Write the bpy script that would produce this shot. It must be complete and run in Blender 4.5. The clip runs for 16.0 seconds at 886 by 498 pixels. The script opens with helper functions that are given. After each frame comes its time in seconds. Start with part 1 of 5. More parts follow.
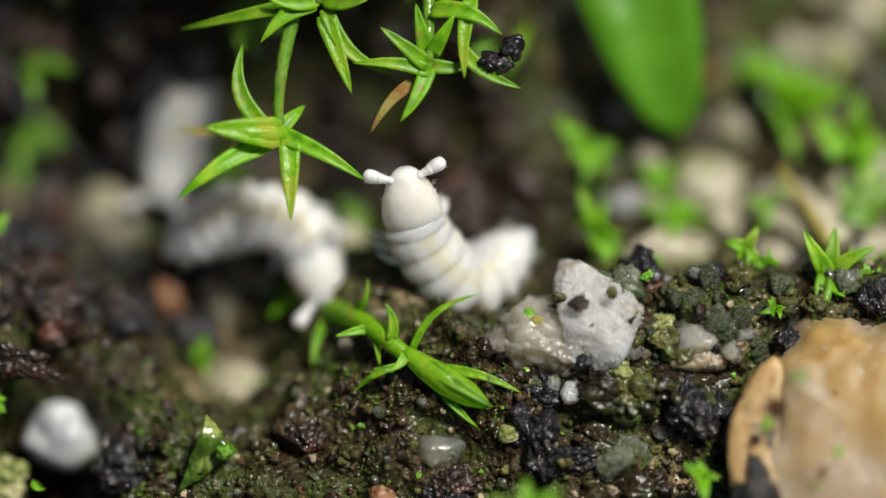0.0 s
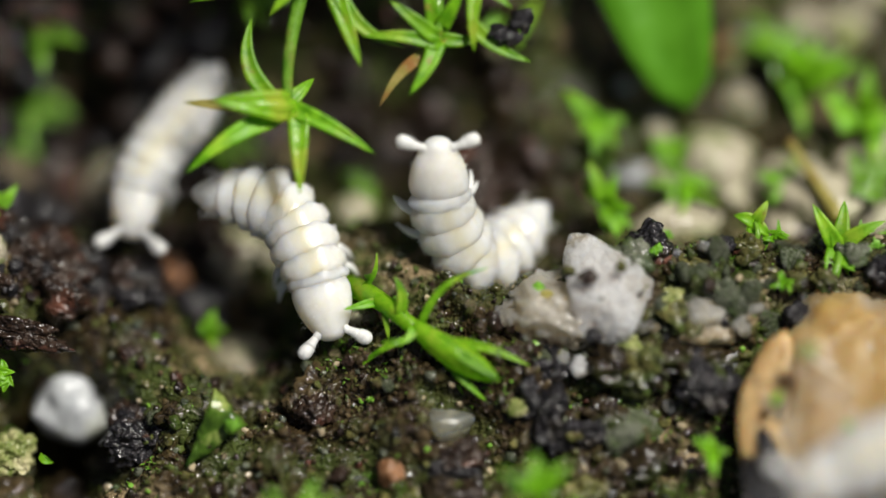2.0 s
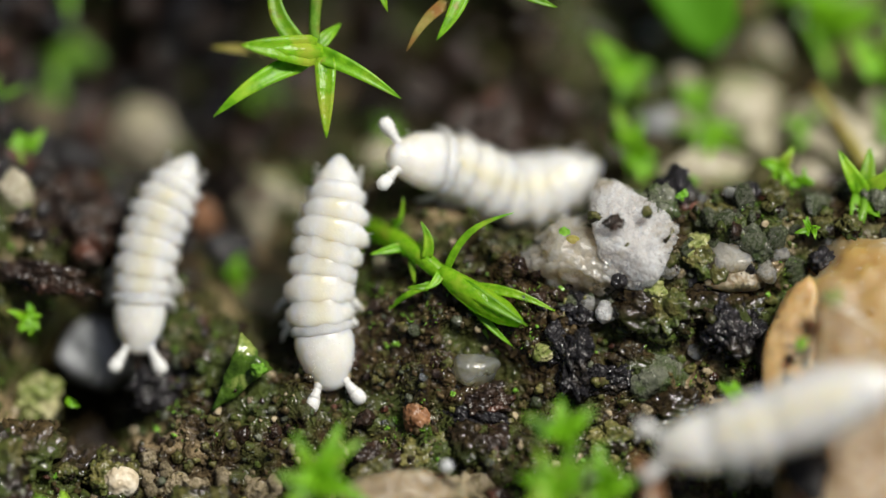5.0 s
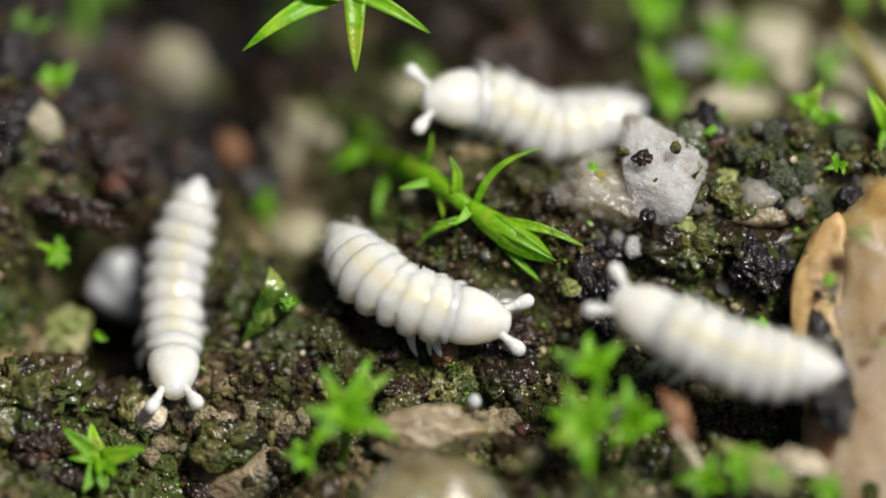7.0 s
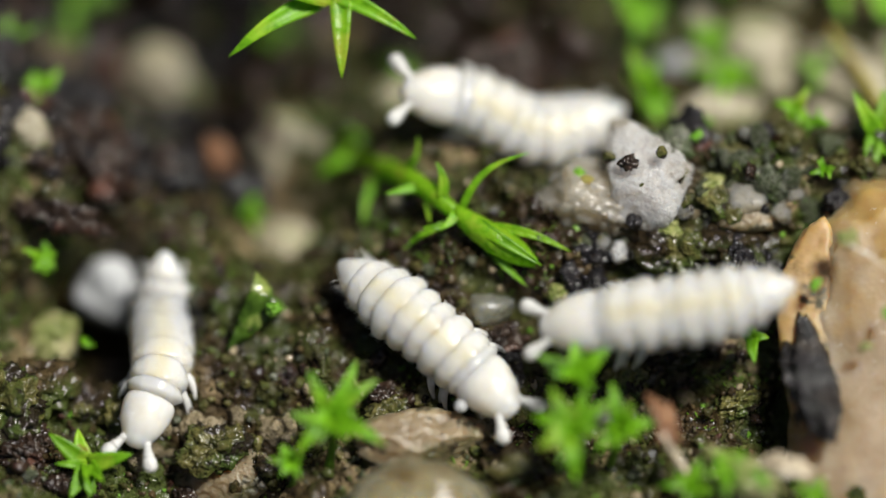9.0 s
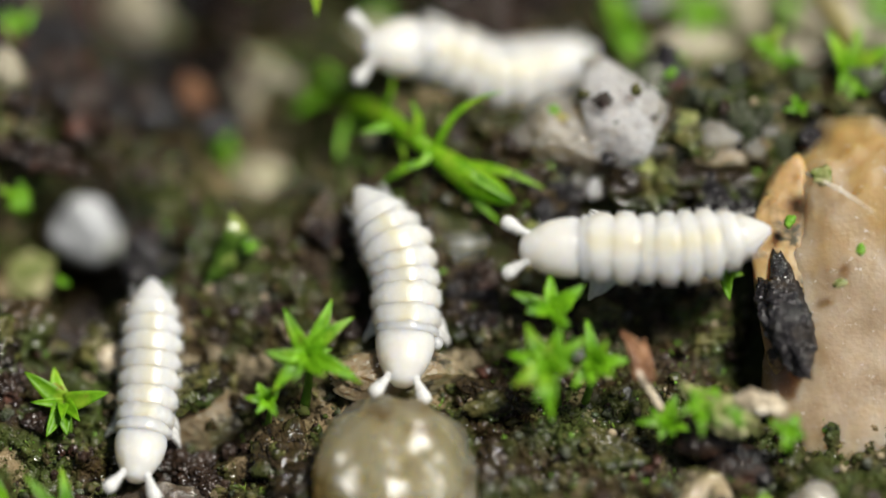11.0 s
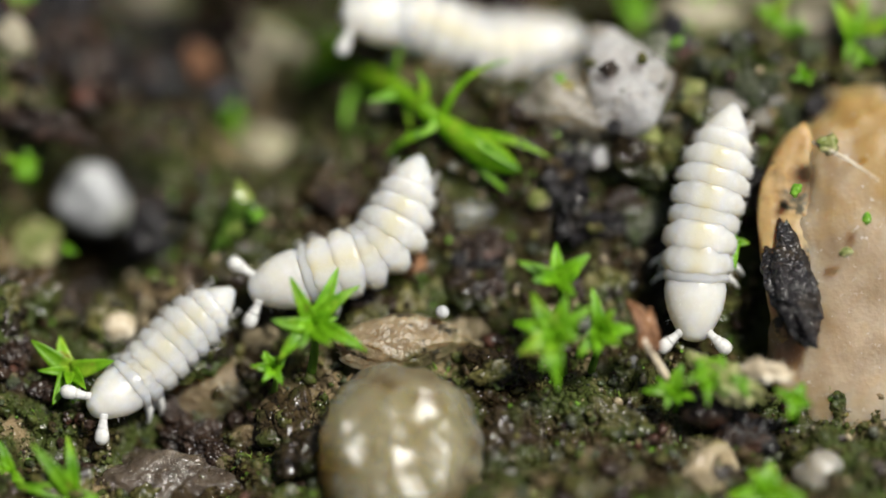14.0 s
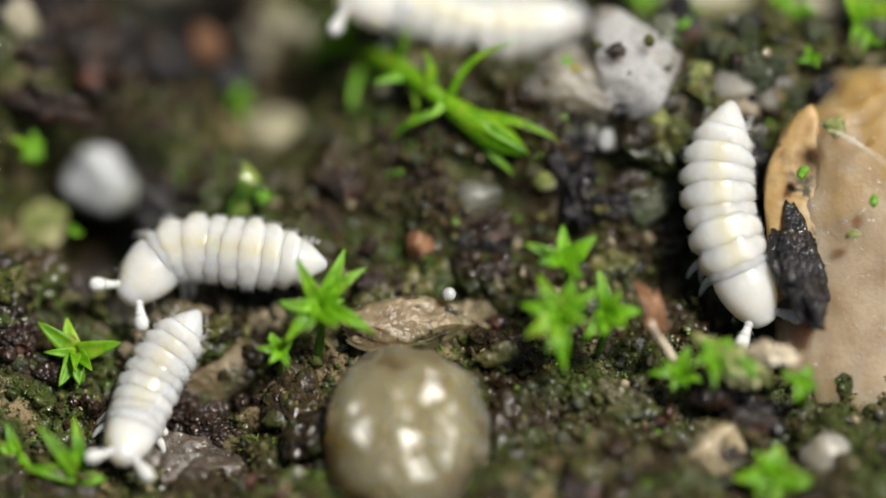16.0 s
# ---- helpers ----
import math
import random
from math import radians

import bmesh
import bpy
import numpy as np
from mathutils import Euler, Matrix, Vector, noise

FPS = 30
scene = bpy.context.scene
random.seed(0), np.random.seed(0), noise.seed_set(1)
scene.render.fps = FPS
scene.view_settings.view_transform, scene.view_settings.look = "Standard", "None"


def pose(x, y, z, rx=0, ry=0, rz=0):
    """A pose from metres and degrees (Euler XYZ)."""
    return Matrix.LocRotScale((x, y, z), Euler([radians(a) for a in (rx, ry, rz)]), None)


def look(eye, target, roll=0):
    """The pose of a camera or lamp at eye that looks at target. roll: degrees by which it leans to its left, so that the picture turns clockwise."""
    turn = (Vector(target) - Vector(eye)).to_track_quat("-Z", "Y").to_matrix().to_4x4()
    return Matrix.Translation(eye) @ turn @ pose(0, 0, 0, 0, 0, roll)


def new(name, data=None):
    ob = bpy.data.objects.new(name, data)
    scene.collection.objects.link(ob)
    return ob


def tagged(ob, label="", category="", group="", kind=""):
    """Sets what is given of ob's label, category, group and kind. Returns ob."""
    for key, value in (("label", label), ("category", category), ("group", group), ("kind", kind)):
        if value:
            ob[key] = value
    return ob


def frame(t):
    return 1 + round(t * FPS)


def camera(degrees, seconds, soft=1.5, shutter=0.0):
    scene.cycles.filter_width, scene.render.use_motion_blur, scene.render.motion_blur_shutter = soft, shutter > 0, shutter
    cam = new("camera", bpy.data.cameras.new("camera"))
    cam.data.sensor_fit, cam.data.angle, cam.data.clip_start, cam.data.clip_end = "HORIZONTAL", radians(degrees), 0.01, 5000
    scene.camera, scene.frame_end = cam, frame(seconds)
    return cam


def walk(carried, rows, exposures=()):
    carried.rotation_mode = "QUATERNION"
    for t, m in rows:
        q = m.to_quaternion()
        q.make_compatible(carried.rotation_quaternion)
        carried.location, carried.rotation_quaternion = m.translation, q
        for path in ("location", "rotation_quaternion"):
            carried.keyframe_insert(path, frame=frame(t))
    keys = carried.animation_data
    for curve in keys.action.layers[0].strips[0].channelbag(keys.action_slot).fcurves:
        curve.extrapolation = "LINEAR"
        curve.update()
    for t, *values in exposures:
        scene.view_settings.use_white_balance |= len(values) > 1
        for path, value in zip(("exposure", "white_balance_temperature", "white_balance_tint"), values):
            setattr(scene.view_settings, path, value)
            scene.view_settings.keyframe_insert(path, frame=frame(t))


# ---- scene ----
# A macro view of springtails on mossy soil. Shapes are written in millimetres; U turns them into metres.
U = 0.001
FIELD = 2.6735  # a macro lens: about 7 mm across at 150 mm

cam = camera(FIELD, 16.0, soft=1.6)
cam.data.dof.use_dof = True
cam.data.dof.focus_distance = 0.150
cam.data.dof.aperture_fstop = 36.0
walk(cam, (
    (0.0, look((-0.000000, -0.063402, 0.135966), (0.000113, 0.000220, 0.000127))),
    (0.5, look((0.000000, -0.063348, 0.135851), (0.000125, 0.000246, -0.000000))),
    (1.0, look((0.000000, -0.063357, 0.135870), (0.000084, 0.000171, -0.000013))),
    (1.5, look((0.000000, -0.063330, 0.135811), (0.000058, 0.000136, -0.000101))),
    (2.0, look((0.000000, -0.063308, 0.135764), (0.000041, 0.000125, -0.000164))),
    (2.5, look((-0.000000, -0.063443, 0.136055), (0.000019, -0.000036, 0.000116))),
    (3.0, look((-0.000000, -0.063423, 0.136012), (0.000013, -0.000031, 0.000066))),
    (3.5, look((-0.000000, -0.063393, 0.135946), (0.000000, 0.000000, -0.000000))),
    (4.0, look((0.000000, -0.063420, 0.136005), (-0.000023, -0.000081, 0.000034))),
    (4.5, look((0.000000, -0.063401, 0.135964), (-0.000074, -0.000173, -0.000059))),
    (5.0, look((0.000000, -0.063429, 0.136024), (-0.000165, -0.000390, -0.000087))),
    (5.2, look((0.000000, -0.063431, 0.136028), (-0.000210, -0.000486, -0.000126))),
    (7.3, look((0.000001, -0.063487, 0.136151), (-0.000391, -0.000922, -0.000178))),
    (7.5, look((0.000001, -0.063487, 0.136151), (-0.000387, -0.000915, -0.000175))),
    (8.0, look((0.000001, -0.063487, 0.136151), (-0.000378, -0.000880, -0.000158))),
    (8.5, look((0.000001, -0.063487, 0.136151), (-0.000346, -0.000854, -0.000147))),
    (9.0, look((0.000001, -0.063518, 0.136219), (-0.000281, -0.000912, -0.000090))),
    (9.2, look((0.000001, -0.063531, 0.136247), (-0.000241, -0.000975, -0.000086))),
    (11.3, look((0.000000, -0.063673, 0.136563), (-0.000080, -0.001574, 0.000022))),
    (11.5, look((0.000000, -0.063705, 0.136632), (-0.000093, -0.001651, 0.000070))),
    (12.0, look((0.000001, -0.063766, 0.136771), (-0.000126, -0.001873, 0.000136))),
    (12.5, look((0.000001, -0.063797, 0.136840), (-0.000148, -0.001969, 0.000175))),
    (13.0, look((0.000001, -0.063746, 0.136724), (-0.000128, -0.001823, -0.000008))),
    (13.5, look((0.000000, -0.063695, 0.136607), (-0.000123, -0.001683, -0.000194))),
    (14.0, look((0.000000, -0.063654, 0.136515), (-0.000130, -0.001603, -0.000357))),
    (14.5, look((0.000000, -0.063644, 0.136492), (-0.000133, -0.001596, -0.000403))),
    (15.0, look((0.000000, -0.063644, 0.136492), (-0.000161, -0.001637, -0.000421))),
    (15.5, look((0.000000, -0.063644, 0.136492), (-0.000170, -0.001655, -0.000430))),
    (16.0, look((0.000000, -0.063630, 0.136459), (-0.000183, -0.001684, -0.000525))),
), exposures=((0.0, 0.29, 6350.0, 8.0),))

# ---- light: soft high sun, thin sky ----
SUN_HEIGHT, SUN_TURN = 66.0, -70.0
world = bpy.data.worlds.new("sky")
scene.world = world
world.use_nodes = True
sky = world.node_tree.nodes.new("ShaderNodeTexSky")
sky.sky_type = "NISHITA"
sky.sun_disc = False
sky.air_density, sky.dust_density, sky.ozone_density = 0.7, 4.0, 0.3
sky.sun_elevation, sky.sun_rotation = radians(SUN_HEIGHT), radians(-SUN_TURN)
backing = world.node_tree.nodes["Background"]
backing.inputs["Strength"].default_value = 0.036
world.node_tree.links.new(sky.outputs[0], backing.inputs["Color"])
sun = new("sun", bpy.data.lights.new("sun", "SUN"))
sun.data.energy, sun.data.angle, sun.data.color = 4.8, radians(11), (1.0, 0.94, 0.84)
sun_from = Vector((-math.sin(radians(SUN_TURN)) * math.cos(radians(SUN_HEIGHT)),
                   math.cos(radians(SUN_TURN)) * math.cos(radians(SUN_HEIGHT)), math.sin(radians(SUN_HEIGHT))))
sun.matrix_basis = look(sun_from, (0, 0, 0))


# ---- materials ----
def surface(name, dark, light, grain=6.0, rough=0.5, stain=None, stain_size=1.2, stain_at=0.55, bump=0.03, bump_size=None,
            coat=0.0, through_light=0.0, glass=0.0, glow_under=0.0, under=(1.0, 0.7, 0.5), ior=1.45, vary=0.0, rough_vary=0.15, deep=0.0003,
            stain_glint=None, stain_glint_size=4.0, stain_glint_at=0.6, gut=None, bump2=0.0, bump2_size=3.0):
    """Grain between two colours, a stain at a larger scale, relief and gloss. Sizes are per millimetre."""
    m = bpy.data.materials.new(name)
    m.use_nodes = True
    t = m.node_tree
    n, l = t.nodes, t.links
    bsdf, out = n["Principled BSDF"], n["Material Output"]
    tc = n.new("ShaderNodeTexCoord")

    def cloud(size, detail=5.0, roughness=0.6):
        c = n.new("ShaderNodeTexNoise")
        c.inputs["Scale"].default_value = size * 1000.0
        c.inputs["Detail"].default_value = detail
        c.inputs["Roughness"].default_value = roughness
        l.new(tc.outputs["Object"], c.inputs["Vector"])
        return c

    def ramp(source, a, b, lo, hi):
        r = n.new("ShaderNodeValToRGB")
        r.color_ramp.elements[0].position, r.color_ramp.elements[1].position = lo, hi
        r.color_ramp.elements[0].color, r.color_ramp.elements[1].color = (*a, 1), (*b, 1)
        l.new(source, r.inputs["Fac"])
        return r

    fine = cloud(grain)
    colour = ramp(fine.outputs["Fac"], dark, light, 0.32, 0.68).outputs["Color"]
    if stain is not None:
        wide = cloud(stain_size, 4.0)
        mask = ramp(wide.outputs["Fac"], (0, 0, 0), (1, 1, 1), stain_at - 0.06, stain_at + 0.08)
        mix = n.new("ShaderNodeMix")
        mix.data_type = "RGBA"
        l.new(mask.outputs["Color"], mix.inputs["Factor"])
        l.new(colour, mix.inputs["A"])
        mix.inputs["B"].default_value = (*stain, 1)
        colour = mix.outputs["Result"]
    # second layer of spots: dirt and patches, on two stones painted glints
    if stain_glint is not None:
        spots = cloud(stain_glint_size, 3.0)
        mask = ramp(spots.outputs["Fac"], (0, 0, 0), (1, 1, 1), stain_glint_at - 0.04, stain_glint_at + 0.05)
        mix = n.new("ShaderNodeMix")
        mix.data_type = "RGBA"
        l.new(mask.outputs["Color"], mix.inputs["Factor"])
        l.new(colour, mix.inputs["A"])
        mix.inputs["B"].default_value = (*stain_glint, 1)
        colour = mix.outputs["Result"]
    if gut is not None:
        # the food in the gut shows as a yellowish band along the middle of the back
        xyz, off, band = n.new("ShaderNodeSeparateXYZ"), n.new("ShaderNodeMath"), n.new("ShaderNodeMapRange")
        l.new(tc.outputs["Object"], xyz.inputs[0])
        off.operation = "ABSOLUTE"
        l.new(xyz.outputs["Y"], off.inputs[0])
        l.new(off.outputs[0], band.inputs["Value"])
        band.inputs["From Min"].default_value, band.inputs["From Max"].default_value = 0.00002, 0.00013
        band.inputs["To Min"].default_value, band.inputs["To Max"].default_value = 1.0, 0.0
        patch, both = cloud(1.8, 2.0), n.new("ShaderNodeMath")
        both.operation = "MULTIPLY"
        l.new(band.outputs["Result"], both.inputs[0])
        l.new(ramp(patch.outputs["Fac"], (0.1, 0.1, 0.1), (1, 1, 1), 0.36, 0.6).outputs["Color"], both.inputs[1])
        mix = n.new("ShaderNodeMix")
        mix.data_type = "RGBA"
        l.new(both.outputs[0], mix.inputs["Factor"])
        l.new(colour, mix.inputs["A"])
        mix.inputs["B"].default_value = (*gut, 1)
        colour = mix.outputs["Result"]
    if vary:
        info, hsv = n.new("ShaderNodeObjectInfo"), n.new("ShaderNodeHueSaturation")
        island = n.new("ShaderNodeNewGeometry")
        both = n.new("ShaderNodeMath")
        l.new(info.outputs["Random"], both.inputs[0])
        l.new(island.outputs["Random Per Island"], both.inputs[1])
        span = n.new("ShaderNodeMapRange")
        l.new(both.outputs[0], span.inputs["Value"])
        span.inputs["From Max"].default_value = 2.0
        span.inputs["To Min"].default_value, span.inputs["To Max"].default_value = 1.0 - vary, 1.0 + vary
        l.new(span.outputs["Result"], hsv.inputs["Value"])
        l.new(colour, hsv.inputs["Color"])
        colour = hsv.outputs["Color"]
    l.new(colour, bsdf.inputs["Base Color"])
    shine = n.new("ShaderNodeMapRange")
    l.new(fine.outputs["Fac"], shine.inputs["Value"])
    shine.inputs["To Min"].default_value = max(0.03, rough - rough_vary)
    shine.inputs["To Max"].default_value = min(1.0, rough + rough_vary)
    l.new(shine.outputs["Result"], bsdf.inputs["Roughness"])
    bsdf.inputs["IOR"].default_value = ior
    bsdf.inputs["Coat Weight"].default_value = coat
    bsdf.inputs["Coat Roughness"].default_value = 0.12
    bsdf.inputs["Transmission Weight"].default_value = glass
    if glow_under:
        bsdf.inputs["Subsurface Weight"].default_value = glow_under
        bsdf.inputs["Subsurface Radius"].default_value = under
        bsdf.inputs["Subsurface Scale"].default_value = deep
    if bump:
        relief = cloud(bump_size or grain * 2.0, 1.5, 0.4)
        b = n.new("ShaderNodeBump")
        b.inputs["Strength"].default_value = 0.8
        b.inputs["Distance"].default_value = bump * U
        l.new(relief.outputs["Fac"], b.inputs["Height"])
        if bump2:
            swell, c = cloud(bump2_size, 2.0, 0.4), n.new("ShaderNodeBump")
            c.inputs["Strength"].default_value = 0.9
            c.inputs["Distance"].default_value = bump2 * U
            l.new(swell.outputs["Fac"], c.inputs["Height"])
            l.new(c.outputs["Normal"], b.inputs["Normal"])
        l.new(b.outputs["Normal"], bsdf.inputs["Normal"])
    if through_light:
        tr, mx = n.new("ShaderNodeBsdfTranslucent"), n.new("ShaderNodeMixShader")
        l.new(colour, tr.inputs["Color"])
        mx.inputs[0].default_value = through_light
        l.new(bsdf.outputs[0], mx.inputs[1])
        l.new(tr.outputs[0], mx.inputs[2])
        l.new(mx.outputs[0], out.inputs["Surface"])
    return m


SOIL = surface("wet soil", (0.004, 0.0028, 0.0018), (0.052, 0.035, 0.015), 12.0, 0.11, (0.042, 0.055, 0.014), 1.5, 0.50, 0.06, 24.0, rough_vary=0.09, stain_glint=(0.2, 0.15, 0.085), stain_glint_size=1.1, stain_glint_at=0.60, bump2=0.14, bump2_size=7.0, coat=0.1, ior=1.33)
CRUMB = surface("soil crumbs", (0.005, 0.0035, 0.002), (0.062, 0.044, 0.021), 18.0, 0.08, (0.035, 0.046, 0.011), 1.3, 0.52, 0.015, 40.0, vary=0.8, rough_vary=0.07, coat=0.15, ior=1.33)
OLIVE = surface("olive grains", (0.028, 0.030, 0.009), (0.15, 0.135, 0.045), 16.0, 0.16, (0.045, 0.07, 0.014), 3.0, 0.5, 0.03, 30.0, vary=0.6, stain_glint=(0.018, 0.014, 0.008), stain_glint_size=6.0, stain_glint_at=0.55, coat=0.1, ior=1.35)
TEAL = surface("grey-green grains", (0.06, 0.068, 0.045), (0.24, 0.25, 0.19), 14.0, 0.12, (0.06, 0.085, 0.03), 4.0, 0.5, 0.02, 40.0, vary=0.6, glass=0.4, rough_vary=0.09)
CHAR = surface("charcoal", (0.004, 0.004, 0.005), (0.022, 0.020, 0.022), 14.0, 0.2, (0.03, 0.023, 0.015), 3.0, 0.62, 0.06, 26.0, rough_vary=0.18)
BARK = surface("dark humus", (0.006, 0.004, 0.003), (0.034, 0.02, 0.013), 10.0, 0.26, (0.10, 0.04, 0.026), 3.0, 0.63, 0.06, 22.0, rough_vary=0.2)
RUST = surface("red-brown humus", (0.13, 0.055, 0.025), (0.38, 0.2, 0.10), 12.0, 0.3, (0.06, 0.03, 0.018), 5.0, 0.56, 0.05, 24.0, through_light=0.15)
QUARTZ = surface("clear quartz", (0.76, 0.73, 0.71), (0.94, 0.93, 0.94), 7.0, 0.06, (0.54, 0.48, 0.38), 2.6, 0.58, 0.07, 34.0, glass=0.45, glow_under=1.0, under=(1, 0.95, 0.9), deep=0.0003, rough_vary=0.07, bump2=0.12, bump2_size=8.0)
MILKY = surface("milky quartz", (0.50, 0.44, 0.35), (0.68, 0.61, 0.50), 3.0, 0.2, (0.34, 0.28, 0.17), 1.6, 0.56, 0.03, 20.0, glass=0.5, glow_under=1.0, under=(1.0, 0.9, 0.7), deep=0.0007, rough_vary=0.12, bump2=0.06, bump2_size=3.5, stain_glint=(0.09, 0.08, 0.04), stain_glint_size=5.0, stain_glint_at=0.68)
WHITE_STONE = surface("white pebble", (0.30, 0.31, 0.325), (0.47, 0.485, 0.51), 3.0, 0.25, (0.28, 0.29, 0.24), 2.0, 0.58, 0.02, glow_under=0.6, under=(1, 1, 1), glass=0.0, bump2=0.05, bump2_size=4.0)
GREY_STONE = surface("grey pebble", (0.25, 0.22, 0.155), (0.47, 0.43, 0.33), 4.0, 0.3, (0.17, 0.19, 0.08), 2.0, 0.54, 0.03, 12.0, vary=0.3, stain_glint=(0.05, 0.042, 0.026), stain_glint_size=7.0, stain_glint_at=0.64)
BROWN_STONE = surface("brown pebble", (0.07, 0.055, 0.035), (0.19, 0.15, 0.095), 9.0, 0.18, (0.07, 0.08, 0.025), 4.0, 0.54, 0.04, 14.0, vary=0.5)
# fine pale spots: the feldspar's mottling, plus surface sparkle painted as colour
PINK_STONE = surface("pinkish feldspar", (0.27, 0.18, 0.09), (0.47, 0.37, 0.26), 2.4, 0.5, (0.42, 0.275, 0.095), 0.8, 0.52, 0.004, 26.0, glow_under=1.0, under=(1.0, 0.7, 0.4), rough_vary=0.24, deep=0.0006, glass=0.3, stain_glint=(0.56, 0.49, 0.42), stain_glint_size=14.0, stain_glint_at=0.66, bump2=0.03, bump2_size=1.6)
AMBER_RIM = surface("amber feldspar rim", (0.34, 0.21, 0.08), (0.54, 0.37, 0.17), 3.0, 0.5, (0.2, 0.12, 0.04), 3.0, 0.58, 0.03, 8.0, glow_under=0.6, under=(1.0, 0.5, 0.2), glass=0.15, stain_glint=(0.06, 0.05, 0.02), stain_glint_size=4.5, stain_glint_at=0.62)
AMBER_STONE = surface("honey-coloured quartz", (0.66, 0.55, 0.32), (0.84, 0.73, 0.48), 2.2, 0.27, (0.42, 0.32, 0.17), 1.6, 0.58, 0.008, 12.0, glass=0.75, glow_under=1.0, under=(1.0, 0.85, 0.5), deep=0.0014, rough_vary=0.08, stain_glint=(0.36, 0.26, 0.13), stain_glint_size=3.0, stain_glint_at=0.66, bump2=0.05, bump2_size=4.5)
SAND = surface("sand grain", (0.38, 0.30, 0.18), (0.62, 0.53, 0.37), 6.0, 0.1, (0.26, 0.22, 0.09), 3.0, 0.58, 0.03, 12.0, glass=0.4, vary=0.4, rough_vary=0.08, stain_glint=(0.06, 0.05, 0.026), stain_glint_size=5.0, stain_glint_at=0.62, bump2=0.1, bump2_size=5.0)
# the tiny pale specks are glints painted into the stone's colour
SLATE = surface("brown-grey stone", (0.06, 0.045, 0.035), (0.125, 0.10, 0.075), 5.0, 0.16, (0.08, 0.062, 0.04), 2.0, 0.56, 0.010, 60.0, rough_vary=0.12, glow_under=0.6, under=(1.0, 0.8, 0.6), glass=0.3, stain_glint=(0.5, 0.46, 0.4), stain_glint_size=24.0, stain_glint_at=0.69, bump2=0.008, bump2_size=5.0)
BEIGE = surface("pinkish beige pebble", (0.21, 0.155, 0.09), (0.38, 0.30, 0.19), 4.0, 0.42, (0.13, 0.12, 0.05), 2.0, 0.55, 0.02, 22.0, rough_vary=0.12, glow_under=0.8, under=(1.0, 0.75, 0.5), glass=0.3, stain_glint=(0.04, 0.034, 0.018), stain_glint_size=6.0, stain_glint_at=0.61, bump2=0.02, bump2_size=7.0)
BODY = surface("springtail skin", (0.69, 0.665, 0.615), (0.76, 0.74, 0.705), 8.0, 0.26, (0.67, 0.63, 0.53), 2.4, 0.58, 0.002, 60.0, glow_under=1.0, under=(1.0, 0.86, 0.62), deep=0.0004, through_light=0.2, ior=1.38, bump2=0.006, bump2_size=10.0, rough_vary=0.08)
GUT_BODY = surface("springtail skin over gut", (0.69, 0.665, 0.615), (0.76, 0.74, 0.705), 8.0, 0.26, (0.67, 0.63, 0.53), 2.4, 0.58, 0.002, 60.0, glow_under=1.0, under=(1.0, 0.86, 0.62), deep=0.0004, through_light=0.2, ior=1.38, bump2=0.006, bump2_size=10.0, rough_vary=0.08, gut=(0.66, 0.58, 0.34))
LIMB = surface("springtail limbs", (0.72, 0.72, 0.71), (0.84, 0.84, 0.83), 30.0, 0.5, bump=0.005, bump_size=60.0, glow_under=0.6, under=(1.0, 0.95, 0.9), through_light=0.3, deep=0.0001)
LEAF = surface("moss leaf", (0.10, 0.30, 0.004), (0.26, 0.56, 0.014), 9.0, 0.42, (0.36, 0.57, 0.035), 3.0, 0.58, 0.003, 30.0, through_light=0.5, vary=0.35, bump2=0.002, bump2_size=9.0, stain_glint=(0.3, 0.3, 0.04), stain_glint_size=5.0, stain_glint_at=0.66)
LEAF_PALE = surface("pale moss leaf", (0.20, 0.50, 0.012), (0.40, 0.68, 0.03), 14.0, 0.28, (0.5, 0.60, 0.06), 3.0, 0.60, 0.01, 30.0, through_light=0.62, vary=0.15)
LEAF_OLD = surface("withered moss leaf", (0.28, 0.27, 0.05), (0.5, 0.42, 0.14), 12.0, 0.3, (0.34, 0.17, 0.05), 3.0, 0.55, 0.015, through_light=0.45)
STEM = surface("moss stem", (0.08, 0.2, 0.015), (0.18, 0.36, 0.035), 10.0, 0.25, (0.22, 0.2, 0.05), 2.0, 0.6, 0.012, through_light=0.3)
BROAD = surface("broad green leaf", (0.08, 0.25, 0.008), (0.13, 0.36, 0.02), 2.0, 0.3, bump=0.02, through_light=0.45)
ALGA = surface("green alga", (0.10, 0.28, 0.02), (0.26, 0.5, 0.06), 8.0, 0.25, bump=0.03, through_light=0.3, vary=0.35)
MOSSY = surface("algal crust", (0.12, 0.17, 0.03), (0.36, 0.36, 0.15), 12.0, 0.3, (0.5, 0.46, 0.26), 3.0, 0.56, 0.05, 24.0, through_light=0.2)
SCRAP = surface("rotting leaf", (0.012, 0.03, 0.004), (0.10, 0.19, 0.02), 7.0, 0.16, (0.28, 0.34, 0.09), 5.0, 0.60, 0.04, 12.0, through_light=0.3)
FIBRE = surface("pale root fibre", (0.5, 0.41, 0.28), (0.76, 0.67, 0.52), 10.0, 0.3, (0.8, 0.74, 0.62), 4.0, 0.55, bump=0.03, bump_size=24.0, through_light=0.2)


# ---- mesh helpers (millimetres) ----
def shape(name, verts, faces, material, smooth=True):
    me = bpy.data.meshes.new(name)
    me.from_pydata((np.asarray(verts, float) * U).tolist(), [], [tuple(int(i) for i in f) for f in faces])
    me.materials.append(material)
    if smooth:
        me.polygons.foreach_set("use_smooth", [True] * len(me.polygons))
    me.update()
    return me


def hang(name, me, parent, label=""):
    ob = new(name, me)
    ob.parent = parent
    return tagged(ob, label)


